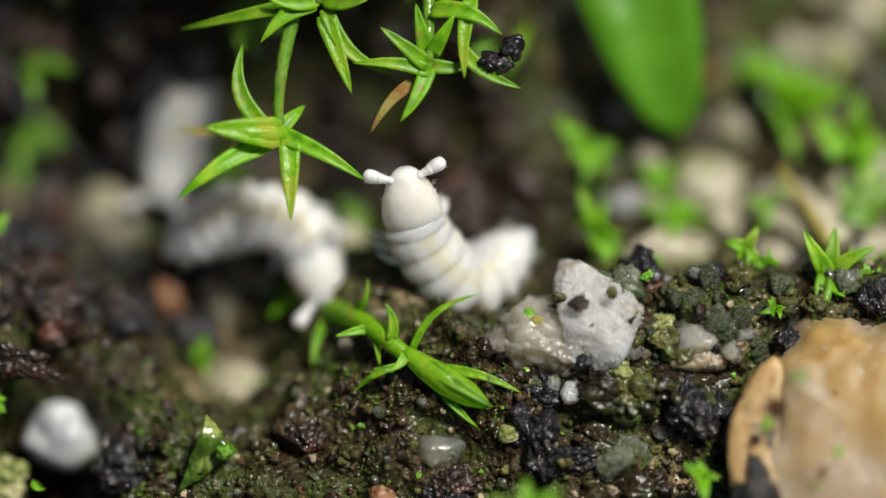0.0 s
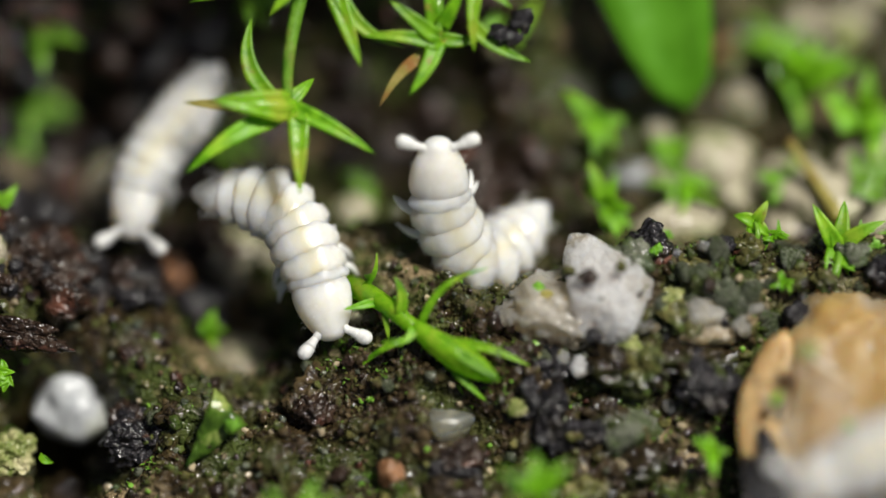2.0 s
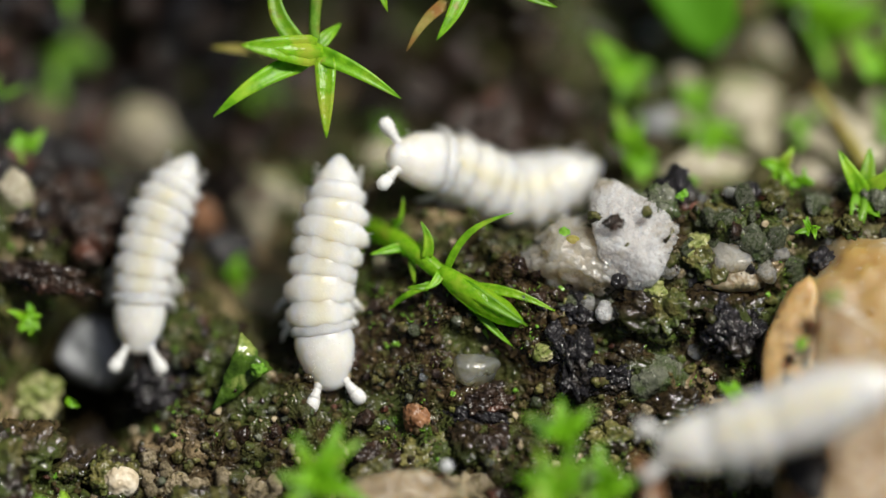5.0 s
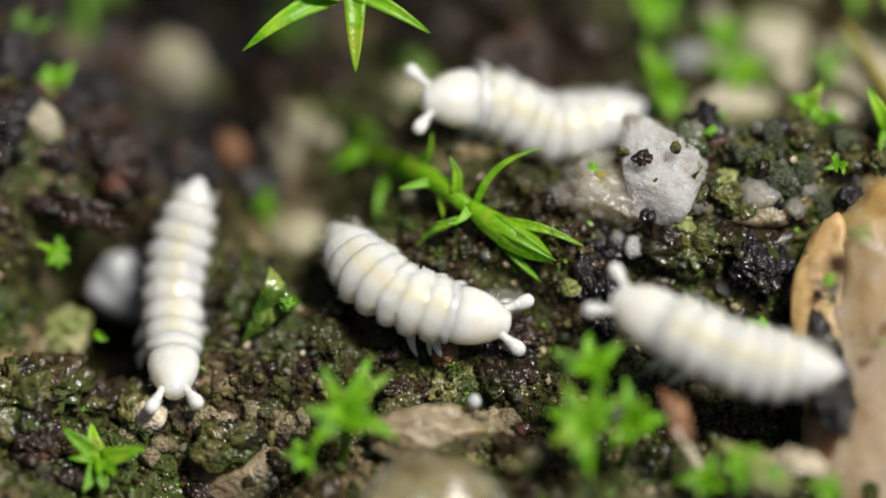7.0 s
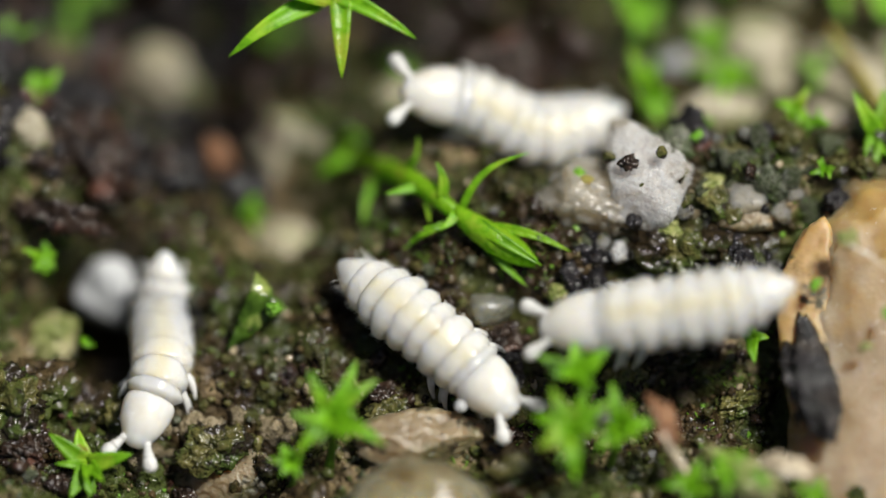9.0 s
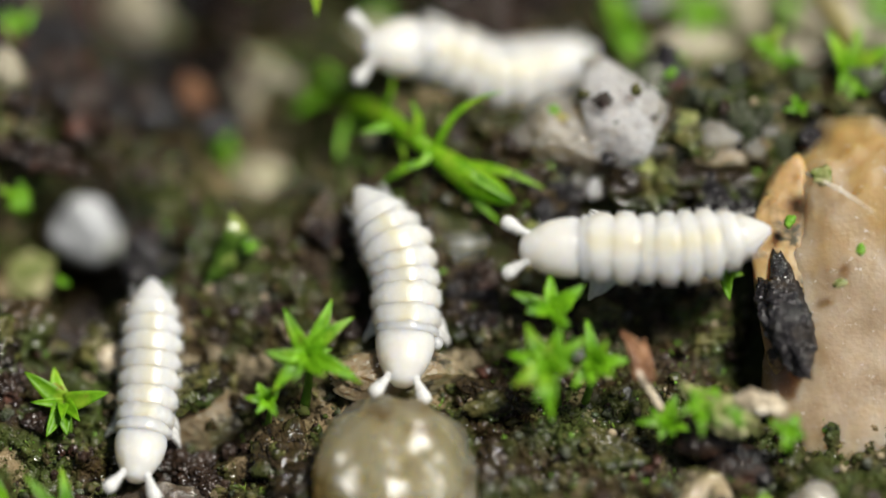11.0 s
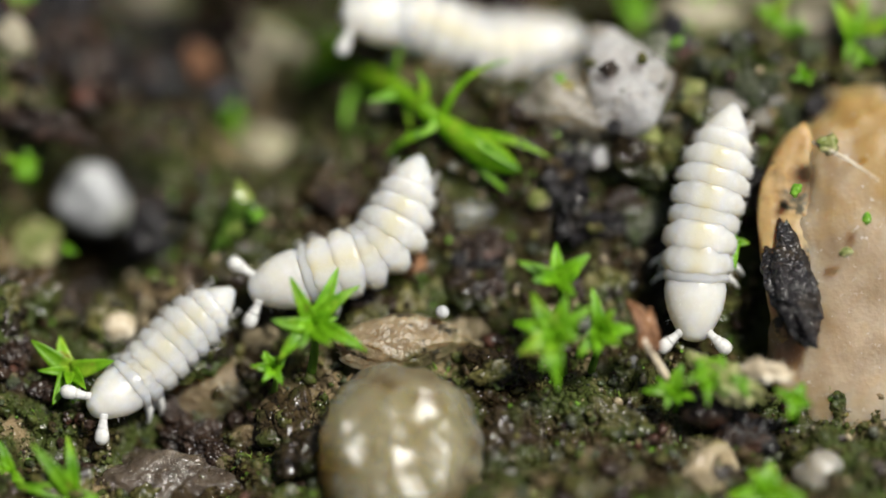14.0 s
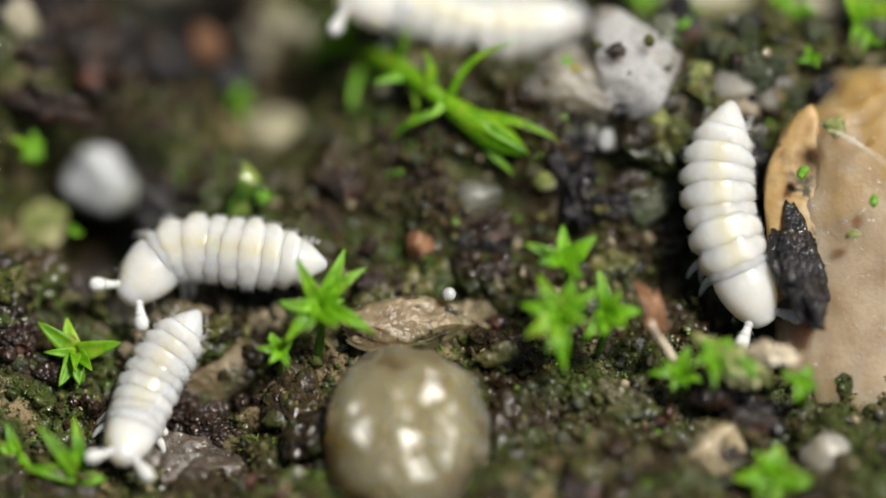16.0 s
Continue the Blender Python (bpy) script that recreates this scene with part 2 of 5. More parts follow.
def base(name, place, label, category, group="", kind=""):
    ob = new(name)
    ob.empty_display_size = 0.0005
    ob.location = Vector(place) * U
    return tagged(ob, label, category, group, kind)


def ball(bm, levels, radius=1.0):
    bmesh.ops.create_icosphere(bm, subdivisions=levels, radius=radius)


def lathe(stations, sides=16, cross=None):
    """Rings along x: (x, half width, half height, rise[, side bulge]). cross(angle) shapes the ring. Closed at both ends."""
    verts, faces = [], []
    for x, w, h, up, *bulge in stations:
        for k in range(sides):
            a = 2 * math.pi * k / sides
            c = cross(a) if cross else 1.0
            if bulge:
                c *= 1.0 + (bulge[0] - 1.0) * math.cos(a) ** 6
            verts.append((x, w * c * math.cos(a), up + h * c * math.sin(a)))
    for i in range(len(stations) - 1):
        for k in range(sides):
            a, b = i * sides + k, i * sides + (k + 1) % sides
            faces.append((a, b, b + sides, a + sides))
    last = (len(stations) - 1) * sides
    faces.append(tuple(range(sides))[::-1])
    faces.append(tuple(range(last, last + sides)))
    return verts, faces


def tube(points, radii, sides=8):
    """A round stem along a bent line."""
    pts = [Vector(p) for p in points]
    verts, faces = [], []
    for i, p in enumerate(pts):
        d = (pts[min(i + 1, len(pts) - 1)] - pts[max(i - 1, 0)]).normalized()
        q = d.to_track_quat("Z", "Y")
        for k in range(sides):
            a = 2 * math.pi * k / sides
            verts.append(p + q @ Vector((radii[i] * math.cos(a), radii[i] * math.sin(a), 0)))
    for i in range(len(pts) - 1):
        for k in range(sides):
            a, b = i * sides + k, i * sides + (k + 1) % sides
            faces.append((a, b, b + sides, a + sides))
    last = (len(pts) - 1) * sides
    faces += [tuple(range(sides))[::-1], tuple(range(last, last + sides))]
    return verts, faces


def bend(points, steps=5):
    """A smooth line through the points."""
    p = [Vector(q) for q in points]
    p = [2 * p[0] - p[1]] + p + [2 * p[-1] - p[-2]]
    out = []
    for i in range(1, len(p) - 2):
        for k in range(steps):
            s = k / steps
            out.append(0.5 * ((2 * p[i]) + (p[i + 1] - p[i - 1]) * s + (2 * p[i - 1] - 5 * p[i] + 4 * p[i + 1] - p[i + 2]) * s * s
                              + (3 * p[i] - p[i - 1] - 3 * p[i + 1] + p[i + 2]) * s ** 3))
    return out + [p[-2]]


# ---- the soil ----
def soft(v, w=0.25):
    """A rounded ramp: 0 below, v above."""
    return w * np.log1p(np.exp(np.clip(v / w, -30.0, 30.0)))


# hollows and mounds of the soil: x, y, radius, height (mm)
MOUNDS = ((-2.0, 1.0, 1.4, -1.6), (0.0, 1.5, 0.9, -1.8), (0.65, 0.45, 0.5, -0.65), (0.34, 0.20, 0.30, -0.45), (-1.5, -0.1, 0.65, -0.65), (-2.2, 0.0, 0.45, 0.2), (-3.2, 1.8, 1.0, -1.7),
          (-1.2, 2.2, 0.9, -1.0), (-3.05, -1.05, 0.55, -1.7), (1.1, -0.3, 0.5, 0.08), (2.6, -2.4, 0.4, -0.35), (-2.3, -0.7, 0.4, 0.15), (-2.4, -3.1, 1.0, -0.5))


def soil_height(x, y):
    """Height of the soil without its crumbs, in mm."""
    z = -0.72 + 0.45 * soft(y + 1.6) - 0.45 * soft(y - 2.4, 0.4) + 0.2 * soft(-y - 1.9) - 0.2 * soft(-y - 5.0)
    z -= (1.25 + 0.45 * soft(y - 0.6)) / (1 + np.exp(np.clip(-(y - 0.35) / 0.14, -30, 30))) / (1 + np.exp(np.clip(-(x - 0.9) / 0.25, -30, 30)))
    z += (3.2 + 1.6 / (1 + np.exp(np.clip((x - 0.5) / 0.2, -30, 30)))) * soft(np.minimum(y - 3.3, 1.2), 0.1) / (1 + np.exp(np.clip((x - 2.2) / 0.4, -30, 30)))  # unseen bank: the overhanging moss roots here, and its steep left part shades the hollow
    for mx, my, r, h in MOUNDS:
        z += h * np.exp(-((x - mx) ** 2 + (y - my) ** 2) / (r * r))
    return z


def crumbly(x, y):
    """Height of the soil with its clods and crumbs."""
    v = Vector((x, y, 0.0))
    rough = noise.fractal(v * 1.6, 1.0, 2.1, 6) * 0.15 + max(0.0, noise.noise(v * 5.2)) * 0.16
    cells = noise.voronoi(v * 5.5)[0]
    small = noise.voronoi(v * 14.0)[0]
    return soil_height(x, y) + rough + 0.12 * (0.45 - cells[0]) + 0.05 * (0.45 - small[0]) - 0.04


def spread(lo, hi, step, far):
    fine = list(np.arange(lo, hi + step, step))
    out, gap = [], step
    while (out[-1] if out else fine[-1]) < far:
        gap *= 1.3
        out.append((out[-1] if out else fine[-1]) + gap)
    back, gap = [], step
    while (back[-1] if back else fine[0]) > -far:
        gap *= 1.3
        back.append((back[-1] if back else fine[0]) - gap)
    return back[::-1] + fine + out


def make_soil():
    xs, ys = spread(-4.3, 4.3, 0.032, 3000.0), spread(-4.4, 3.6, 0.032, 3000.0)
    verts = [(x, y, crumbly(x, y) if abs(x) < 12 and abs(y) < 12 else soil_height(x, y)) for y in ys for x in xs]
    w = len(xs)
    faces = [(j * w + i, j * w + i + 1, (j + 1) * w + i + 1, (j + 1) * w + i) for j in range(len(ys) - 1) for i in range(w - 1)]
    tagged(new("ground", shape("ground", verts, faces, SOIL)), "dark wet crumbly soil with green algae patches", "soil", kind="structure")


make_soil()


def scatter(name, count, sizes, levels, material, label, category, seed, where=(-4.2, 4.2, -4.3, 3.2), sink=0.3, smooth=False):
    """Many small grains in one mesh, strewn over the soil."""
    rnd = random.Random(seed)
    bm = bmesh.new()
    ball(bm, levels)
    unit = np.array([v.co[:] for v in bm.verts])
    tri = np.array([[v.index for v in f.verts] for f in bm.faces])
    bm.free()
    kinds = []
    for k in range(12):
        jag = np.array([1.0 + 0.6 * noise.noise(Vector(v) * 1.7 + Vector((k * 7.3, 0, 0))) + 0.38 * noise.noise(Vector(v) * 3.6 + Vector((0, k * 5.1, 0))) for v in unit])
        kinds.append(unit * jag[:, None])
    vs, fs, total = [], [], 0
    for _ in range(count):
        x, y = rnd.uniform(where[0], where[1]), rnd.uniform(where[2], where[3])
        r = sizes[0] * (sizes[1] / sizes[0]) ** (rnd.random() ** 2.2)
        q = Euler((rnd.uniform(0, 6.3), rnd.uniform(0, 6.3), rnd.uniform(0, 6.3))).to_matrix()
        m = np.array(q) @ np.diag((r, r * rnd.uniform(0.6, 1.0), r * rnd.uniform(0.5, 1.0)))
        vs.append(kinds[rnd.randrange(12)] @ m.T + np.array((x, y, crumbly(x, y) + r * (1 - 2 * sink) * 0.5)))
        fs.append(tri + total)
        total += len(unit)
    return tagged(new(name, shape(name, np.concatenate(vs), np.concatenate(fs), material, smooth)), label, category, kind="stuff")


scatter("soil_crumbs", 9000, (0.010, 0.055), 2, CRUMB, "loose dark glistening crumbs of wet soil", "soil crumbs", 3, smooth=True)
scatter("humus_crumbs", 700, (0.03, 0.11), 2, BARK, "dark brown lumps of humus on the soil", "soil crumbs", 5, smooth=True)
# humus lumps packed densely: their dark colour also stands in for the hollow's shade
scatter("hollow_humus", 290, (0.06, 0.26), 3, CHAR, "black-brown wet humus lumps, also standing in for the hollow's shade", "soil crumbs", 11, (-4.2, -1.85, -0.1, 3.2), smooth=True)
scatter("hollow_humus", 290, (0.05, 0.26), 3, BARK, "dark red-brown humus lumps, also standing in for the hollow's shade", "soil crumbs", 12, (-4.2, -1.75, -0.1, 3.2), smooth=True)
scatter("hollow_humus", 120, (0.05, 0.22), 3, BARK, "dark red-brown humus lumps behind the moss, also standing in for shade", "soil crumbs", 13, (-1.7, 0.9, 0.9, 3.2), smooth=True)
scatter("fine_sand", 900, (0.012, 0.05), 2, SAND, "fine glossy sand grains among the soil", "sand", 7, smooth=True)
scatter("olive_grains", 3500, (0.012, 0.07), 2, OLIVE, "small olive algae-coated grains among the soil", "sand", 8, smooth=True)
scatter("grey_grains", 1500, (0.012, 0.06), 2, TEAL, "small grey-green glossy grains among the soil", "sand", 10, smooth=True)
scatter("algae_specks", 700, (0.010, 0.035), 2, ALGA, "tiny bright green algae specks on the soil", "algae", 9)


def fuzz(name, patches, each, length, material, label, seed):
    """Felts of short bent threads growing on patches of soil (x, y, radius), in one mesh."""
    rnd = random.Random(seed)
    vs, fs, total = [], [], 0
    for px, py, pr in patches:
        for _ in range(int(each * pr * pr)):
            a, r = rnd.uniform(0, 6.28), pr * math.sqrt(rnd.random()) * (0.55 + 0.45 * rnd.random())
            x, y = px + r * math.cos(a), py + r * math.sin(a)
            p = Vector((x, y, crumbly(x, y) - 0.01))
            d = Vector((rnd.gauss(0, 1), rnd.gauss(0, 1), rnd.uniform(0.4, 1.6))).normalized()
            side = d.orthogonal().normalized() * rnd.uniform(-0.6, 0.6)
            ln, th = length * rnd.uniform(0.4, 1.2), rnd.uniform(0.004, 0.009)
            v, f = tube([p, p + (d + side * 0.4) * ln * 0.5, p + (d - side * 0.3) * ln], (th, th * 0.9, th * 0.4), 4)
            vs.append(np.array([q[:] for q in v]))
            fs += [tuple(i + total for i in g) for g in f]
            total += len(v)
    return tagged(new(name, shape(name, np.concatenate(vs), fs, material)), label, "algae", kind="stuff")


felt = random.Random(61)
fuzz("green_algae_felt", [(felt.uniform(-3.8, 3.0), felt.uniform(-4.0, 0.1), felt.uniform(0.1, 0.32)) for _ in range(60)], 480, 0.06, STEM,
     "short dark green algae threads on wet soil", 62)
fuzz("olive_algae_felt", [(felt.uniform(-3.8, 3.4), felt.uniform(-4.0, 0.2), felt.uniform(0.15, 0.45)) for _ in range(60)], 480, 0.06, OLIVE,
     "matted olive-brown algae threads on wet soil", 63)


# ---- stones, clods ----
def stone(name, place, size, material, label, category="pebble", seed=1, turn=0.0, cuts=6, lumps=0.22, levels=4, rough=0.05, group="", taper=0.0, flat=2.0, knobs=0.0, tilt=None):
    """A grain: a ball with lumps, cut by a few flat faces; knobs swell its skin, tilt leans it towards -y."""
    rnd = random.Random(seed)
    bm = bmesh.new()
    ball(bm, levels)
    planes = []
    for _ in range(cuts):
        d = Vector((rnd.gauss(0, 1), rnd.gauss(0, 1), rnd.gauss(0, 1))).normalized()
        planes.append((d, rnd.uniform(0.58, 0.88)))
    off = Vector((seed * 3.7, seed * 1.3, 0))
    for v in bm.verts:
        p = v.co.copy()
        q = v.co.copy()
        p *= 1.0 + lumps * noise.noise(p * 1.4 + off)
        for d, h in planes:
            over = p.dot(d) - h
            if over > 0:
                p -= d * over * 0.88
        p += q * rough * (noise.noise(q * 5.0 + off) + 0.6 * noise.noise(q * 11.0 + off) + 0.35 * noise.noise(q * 23.0 + off))
        if p.z > flat:
            p.z = flat + (p.z - flat) * 0.18
        if knobs:
            p += q * knobs * noise.noise(q * 3.4 + off)
        v.co = (p.x * size[0] * (1.0 + taper * p.y), p.y * size[1], p.z * size[2])
    me_name = name
    me = bpy.data.meshes.new(me_name)
    bmesh.ops.scale(bm, vec=(U, U, U), verts=bm.verts)
    bm.to_mesh(me)
    bm.free()
    me.materials.append(material)
    me.polygons.foreach_set("use_smooth", [True] * len(me.polygons))
    ob = new(name, me)
    ob.matrix_basis = pose(*(Vector(place) * U), rnd.uniform(-12, 12) if tilt is None else tilt, rnd.uniform(-12, 12) if tilt is None else 0.0, turn)
    return tagged(ob, label, category, group)


def clod(name, place, size, material, label, category="soil lump", seed=1, knobs=2.6, levels=5):
    """A lump with a knobbly, crumbly skin."""
    rnd = random.Random(seed)
    off = Vector((seed * 2.3, seed * 0.7, seed * 1.9))
    bm = bmesh.new()
    ball(bm, levels)
    for v in bm.verts:
        p = v.co.copy()
        near = noise.voronoi(p * knobs + off)[0]
        fine = noise.voronoi(p * knobs * 2.7 + off)[0]
        k = 0.80 + 0.26 * (0.5 - near[0]) + 0.16 * (0.5 - fine[0]) + 0.45 * noise.noise(p * 1.2 + off) + 0.25 * noise.noise(p * 2.9 + off) + 0.10 * noise.noise(p * 8.0 + off)
        v.co = (p.x * k * size[0], p.y * k * size[1], p.z * k * size[2])
    me = bpy.data.meshes.new(name)
    bmesh.ops.scale(bm, vec=(U, U, U), verts=bm.verts)
    bm.to_mesh(me)
    bm.free()
    me.materials.append(material)
    me.polygons.foreach_set("use_smooth", [True] * len(me.polygons))
    ob = new(name, me)
    ob.matrix_basis = pose(*(Vector(place) * U), 0, 0, rnd.uniform(-40, 40))
    return tagged(ob, label, category)


# ---- moss and leaves ----
def blade(start, tip, width, sag=0.08, bow=0.0, blunt=0.8, thick=0.016, fold=0.34, face=(0.0, -0.4, 1.0)):
    """A keeled, pointed leaf from start to tip, with thickness."""
    a, b = Vector(start), Vector(tip)
    d = b - a
    ln = d.length
    d = d.normalized()
    n = Vector(face)
    n = (n - d * n.dot(d))
    n = n.normalized() if n.length > 1e-4 else d.orthogonal().normalized()
    side = d.cross(n)
    rows, cols = 11, 5
    top, low = [], []
    for i in range(rows):
        s = i / (rows - 1)
        w = width * 0.42 * min(1.0, (s * 2.2 + 0.78)) * max(0.0, 1 - s ** 1.6) ** blunt + 0.003
        c = a + d * ln * s + n * sag * ln * math.sin(math.pi * s) + side * bow * ln * math.sin(math.pi * s)
        for j in range(cols):
            q = j / (cols - 1) * 2 - 1
            ripple = 0.05 * width * noise.noise(c * 9 + Vector((q * 2, 0, 0)))
            p = c + side * w * q + n * (fold * w * abs(q) + ripple)
            top.append(p)
            low.append(p - n * thick * (1.0 if abs(q) < 0.9 else 0.35) * (1.6 if abs(q) < 0.1 else 1.0))
    k = rows * cols
    faces = []
    for i in range(rows - 1):
        for j in range(cols - 1):
            q = i * cols + j
            faces.append((q, q + 1, q + cols + 1, q + cols))
            faces.append((k + q, k + q + cols, k + q + cols + 1, k + q + 1))
        for j in (0, cols - 1):
            q = i * cols + j
            e = (q, q + cols, k + q + cols, k + q)
            faces.append(e if j == 0 else e[::-1])
    faces.append(tuple(range(cols - 1, -1, -1)) + tuple(range(k, k + cols)))
    e = (rows - 1) * cols
    faces.append(tuple(range(e, e + cols)) + tuple(range(k + e + cols - 1, k + e - 1, -1)))
    return top + low, faces


def scrap(name, corners, label, material, seed=1, curl=0.06):
    """A torn three-cornered piece of leaf, ragged at its edges."""
    rnd = random.Random(seed)
    a, b, c = (Vector(p) for p in corners)
    n = (b - a).cross(c - a).normalized()
    n = n if n.z > 0 else -n
    o, k = (a + b + c) / 3, 10
    top, faces, index = [], [], {}
    for i in range(k + 1):
        for j in range(k + 1 - i):
            u, v = i / k, j / k
            p = a * (1 - u - v) + b * u + c * v - o
            if min(u, v, 1 - u - v) < 0.01:
                p *= rnd.uniform(0.86, 1.04)
            p += n * (curl * noise.noise(p * 4 + Vector((seed, 0, 0))) + 0.5 * curl * math.sin(5 * u))
            index[i, j] = len(top)
            top.append(p)
    m = len(top)
    for i in range(k):
        for j in range(k - i):
            t = (index[i, j], index[i + 1, j], index[i, j + 1])
            faces += [t, tuple(q + m for q in t[::-1])]
            if j < k - i - 1:
                t = (index[i + 1, j], index[i + 1, j + 1], index[i, j + 1])
                faces += [t, tuple(q + m for q in t[::-1])]
    rim = [index[i, 0] for i in range(k)] + [index[k - i, i] for i in range(k)] + [index[0, k - i] for i in range(k)]
    for q, r in zip(rim, rim[1:] + rim[:1]):
        faces.append((q, q + m, r + m, r))
    ob = new(name, shape(name, top + [p - n * 0.02 for p in top], faces, material))
    ob.location = o * U
    return tagged(ob, label, "leaf scrap")


def moss(label, stem, thick, leaves, group="moss plants", name="moss_plant", stem_material=None, buds=()):
    """A moss shoot: a bent stem and leaves (start, tip, width[, sag[, bow[, material]]])."""
    root = base(name, stem[0], label, "moss", group)
    o = Vector(stem[0])
    line = bend([Vector(p) - o for p in stem], 5)
    v, f = tube(line, [thick * (1 - 0.45 * i / (len(line) - 1)) for i in range(len(line))], 9)
    hang("stem", shape("stem", v, f, stem_material or STEM), root)
    for points, radii, mat in buds:
        line = bend([Vector(p) - o for p in points], 4)
        size = [float(np.interp(i / (len(line) - 1), np.linspace(0, 1, len(radii)), radii)) for i in range(len(line))]
        v, f = tube(line, size, 12)
        hang("bud", shape("bud", v, f, mat), root)
    for lf in leaves:
        start, tip, width = lf[:3]
        sag = lf[3] if len(lf) > 3 else 0.08
        bow = lf[4] if len(lf) > 4 else 0.0
        mat = lf[5] if len(lf) > 5 else LEAF
        v, f = blade(Vector(start) - o, Vector(tip) - o, width, sag, bow, 0.45 if mat is BROAD else 0.8)
        hang("leaf", shape("leaf", v, f, mat), root)
    return root


def star(label, centre, tips, width, foot, material=None, sag=0.1, group="moss rosettes", more=0, seed=1):
    """A rosette: leaves from one centre to the tips, a stem to its foot, and young leaves in the middle."""
    rnd = random.Random(seed)
    c = Vector(centre)
    mat = material or LEAF
    leaves = [(c + (Vector(t) - c) * 0.04, t, width * rnd.uniform(1.0, 1.4), sag * rnd.uniform(0.5, 1.4), rnd.uniform(-0.06, 0.06), mat) for t in tips]
    reach = max((Vector(t) - c).length for t in tips)
    for _ in range(more):
        d = Vector((rnd.gauss(0, 1), rnd.gauss(-0.1, 1), rnd.uniform(0.1, 1.0))).normalized()
        leaves.append((c, c + d * reach * rnd.uniform(0.35, 0.75), width * rnd.uniform(0.6, 0.9), 0.1, 0.0, mat))
    return moss(label, [foot, (c + Vector(foot)) / 2 + Vector((0.02, 0.0, 0.03)), c], width * 0.28, leaves, group)


def tuft(label, place, reach, count, seed, width=0.12, material=None, group="moss tufts", rise=0.5, shoots=1):
    """A loose tuft of leaves round a short stem, rooted in the soil."""
    rnd = random.Random(seed)
    c = Vector(place)
    mat = material or LEAF
    leaves = []
    for k in range(count):
        a = rnd.uniform(0, 2 * math.pi)
        d = Vector((math.cos(a), math.sin(a), rnd.uniform(-0.2, 1.2) * rise)).normalized()
        s = c + Vector((rnd.uniform(-1, 1), rnd.uniform(-1, 1), rnd.uniform(-0.3, 0.6))) * reach * 0.35 * shoots
        leaves.append((s, s + d * reach * rnd.uniform(0.55, 1.1), width * rnd.uniform(0.7, 1.2), rnd.uniform(0.02, 0.2), rnd.uniform(-0.1, 0.1), mat))
    foot = Vector((c.x, c.y + 0.05, min(soil_height(c.x, c.y), c.z - 0.1)))
    return moss(label, [foot, (c + foot) / 2, c], width * 0.3, leaves, group)


# stones
stone("quartz_grain", (1.322, -0.148, -0.201), (0.42, 0.47, 0.36), QUARTZ, "clear glittering quartz grain with dark specks on soil", "stone", 5, 25, 12, 0.3, 6, 0.06, taper=-0.4)
stone("quartz_grain", (0.966, -0.398, -0.406), (0.50, 0.40, 0.34), MILKY, "smooth translucent greyish quartz grain lying beside moss", "stone", 3, -15, 5, 0.25, 5, 0.12)
stone("pink_stone", (3.80, -1.95, -0.87), (1.34, 1.95, 1.15), PINK_STONE, "large pinkish translucent stone with amber rim half buried in soil", "stone", 8, 6, 0, 0.25, 6, 0.05, flat=0.42, knobs=0.05, tilt=17)
stone("amber_stone", (-0.469, -3.364, -0.521), (0.66, 0.76, 0.55), AMBER_STONE, "rounded honey-coloured quartz grain with wet knobbly top", "stone", 24, 0, 0, 0.08, 6, 0.02, taper=0.12, flat=0.78, knobs=0.08, tilt=6)
stone("brown_stone", (-2.158, -3.457, -1.027), (0.72, 0.56, 0.3), SLATE, "brownish translucent stone with glints painted as pale specks in soil", "stone", 23, 10, 4, 0.25, 6, 0.06)
stone("white_pebble", (-2.916, -0.702, -1.376), (0.33, 0.29, 0.26), WHITE_STONE, "smooth white pebble in a soil hollow", "pebble", 25, 25, 4, 0.35)
clod("greenish_crust", (-3.385, -1.246, -1.078), (0.22, 0.2, 0.16), MOSSY, "pale soil crust with green algae film", "algae", seed=26)
stone("grey_pebble", (-1.570, 0.543, -1.622), (0.42, 0.45, 0.36), GREY_STONE, "grey pebble deep in a soil hollow", "pebble", 27, 0, 3)
stone("grey_pebble", (-1.566, -0.361, -1.603), (0.38, 0.42, 0.36), GREY_STONE, "grey pebble deep in a soil hollow", "pebble", 28, 40, 3)
stone("pinkish_pebble", (-2.546, 1.203, -1.536), (0.32, 0.36, 0.3), GREY_STONE, "pale pinkish pebble deep in a soil hollow", "pebble", 29, 40, 3)
stone("pale_pebble", (1.629, 1.253, -1.181), (0.3, 0.2, 0.2), WHITE_STONE, "pale pebble among moss behind the quartz", "pebble", 41, 0, 3)
stone("red_pebble", (2.292, 2.391, -1.312), (0.3, 0.25, 0.25), RUST, "reddish pebble among moss", "pebble", 42, 0, 3)
stone("pale_pebble", (2.470, 1.915, -1.314), (0.3, 0.3, 0.25), GREY_STONE, "greyish pebble among moss", "pebble", 43, 0, 3)
stone("pale_pebble", (1.871, 0.693, -0.891), (0.38, 0.2, 0.2), GREY_STONE, "greyish beige pebble behind the quartz ridge", "pebble", 44, 0, 3)
stone("pale_pebble", (2.862, 0.715, -0.991), (0.3, 0.2, 0.2), GREY_STONE, "greyish beige pebble behind the quartz ridge", "pebble", 45, 0, 3)
stone("pale_pebble", (3.243, 2.453, -1.284), (0.35, 0.3, 0.25), GREY_STONE, "greyish pebble among moss", "pebble", 46, 0, 3)
stone("amber_grain", (0.071, -1.210, -0.586), (0.22, 0.15, 0.14), AMBER_STONE, "small clear honey-coloured sand grain", "sand grain", 47, 0, 9, 0.35, 4, 0.1)
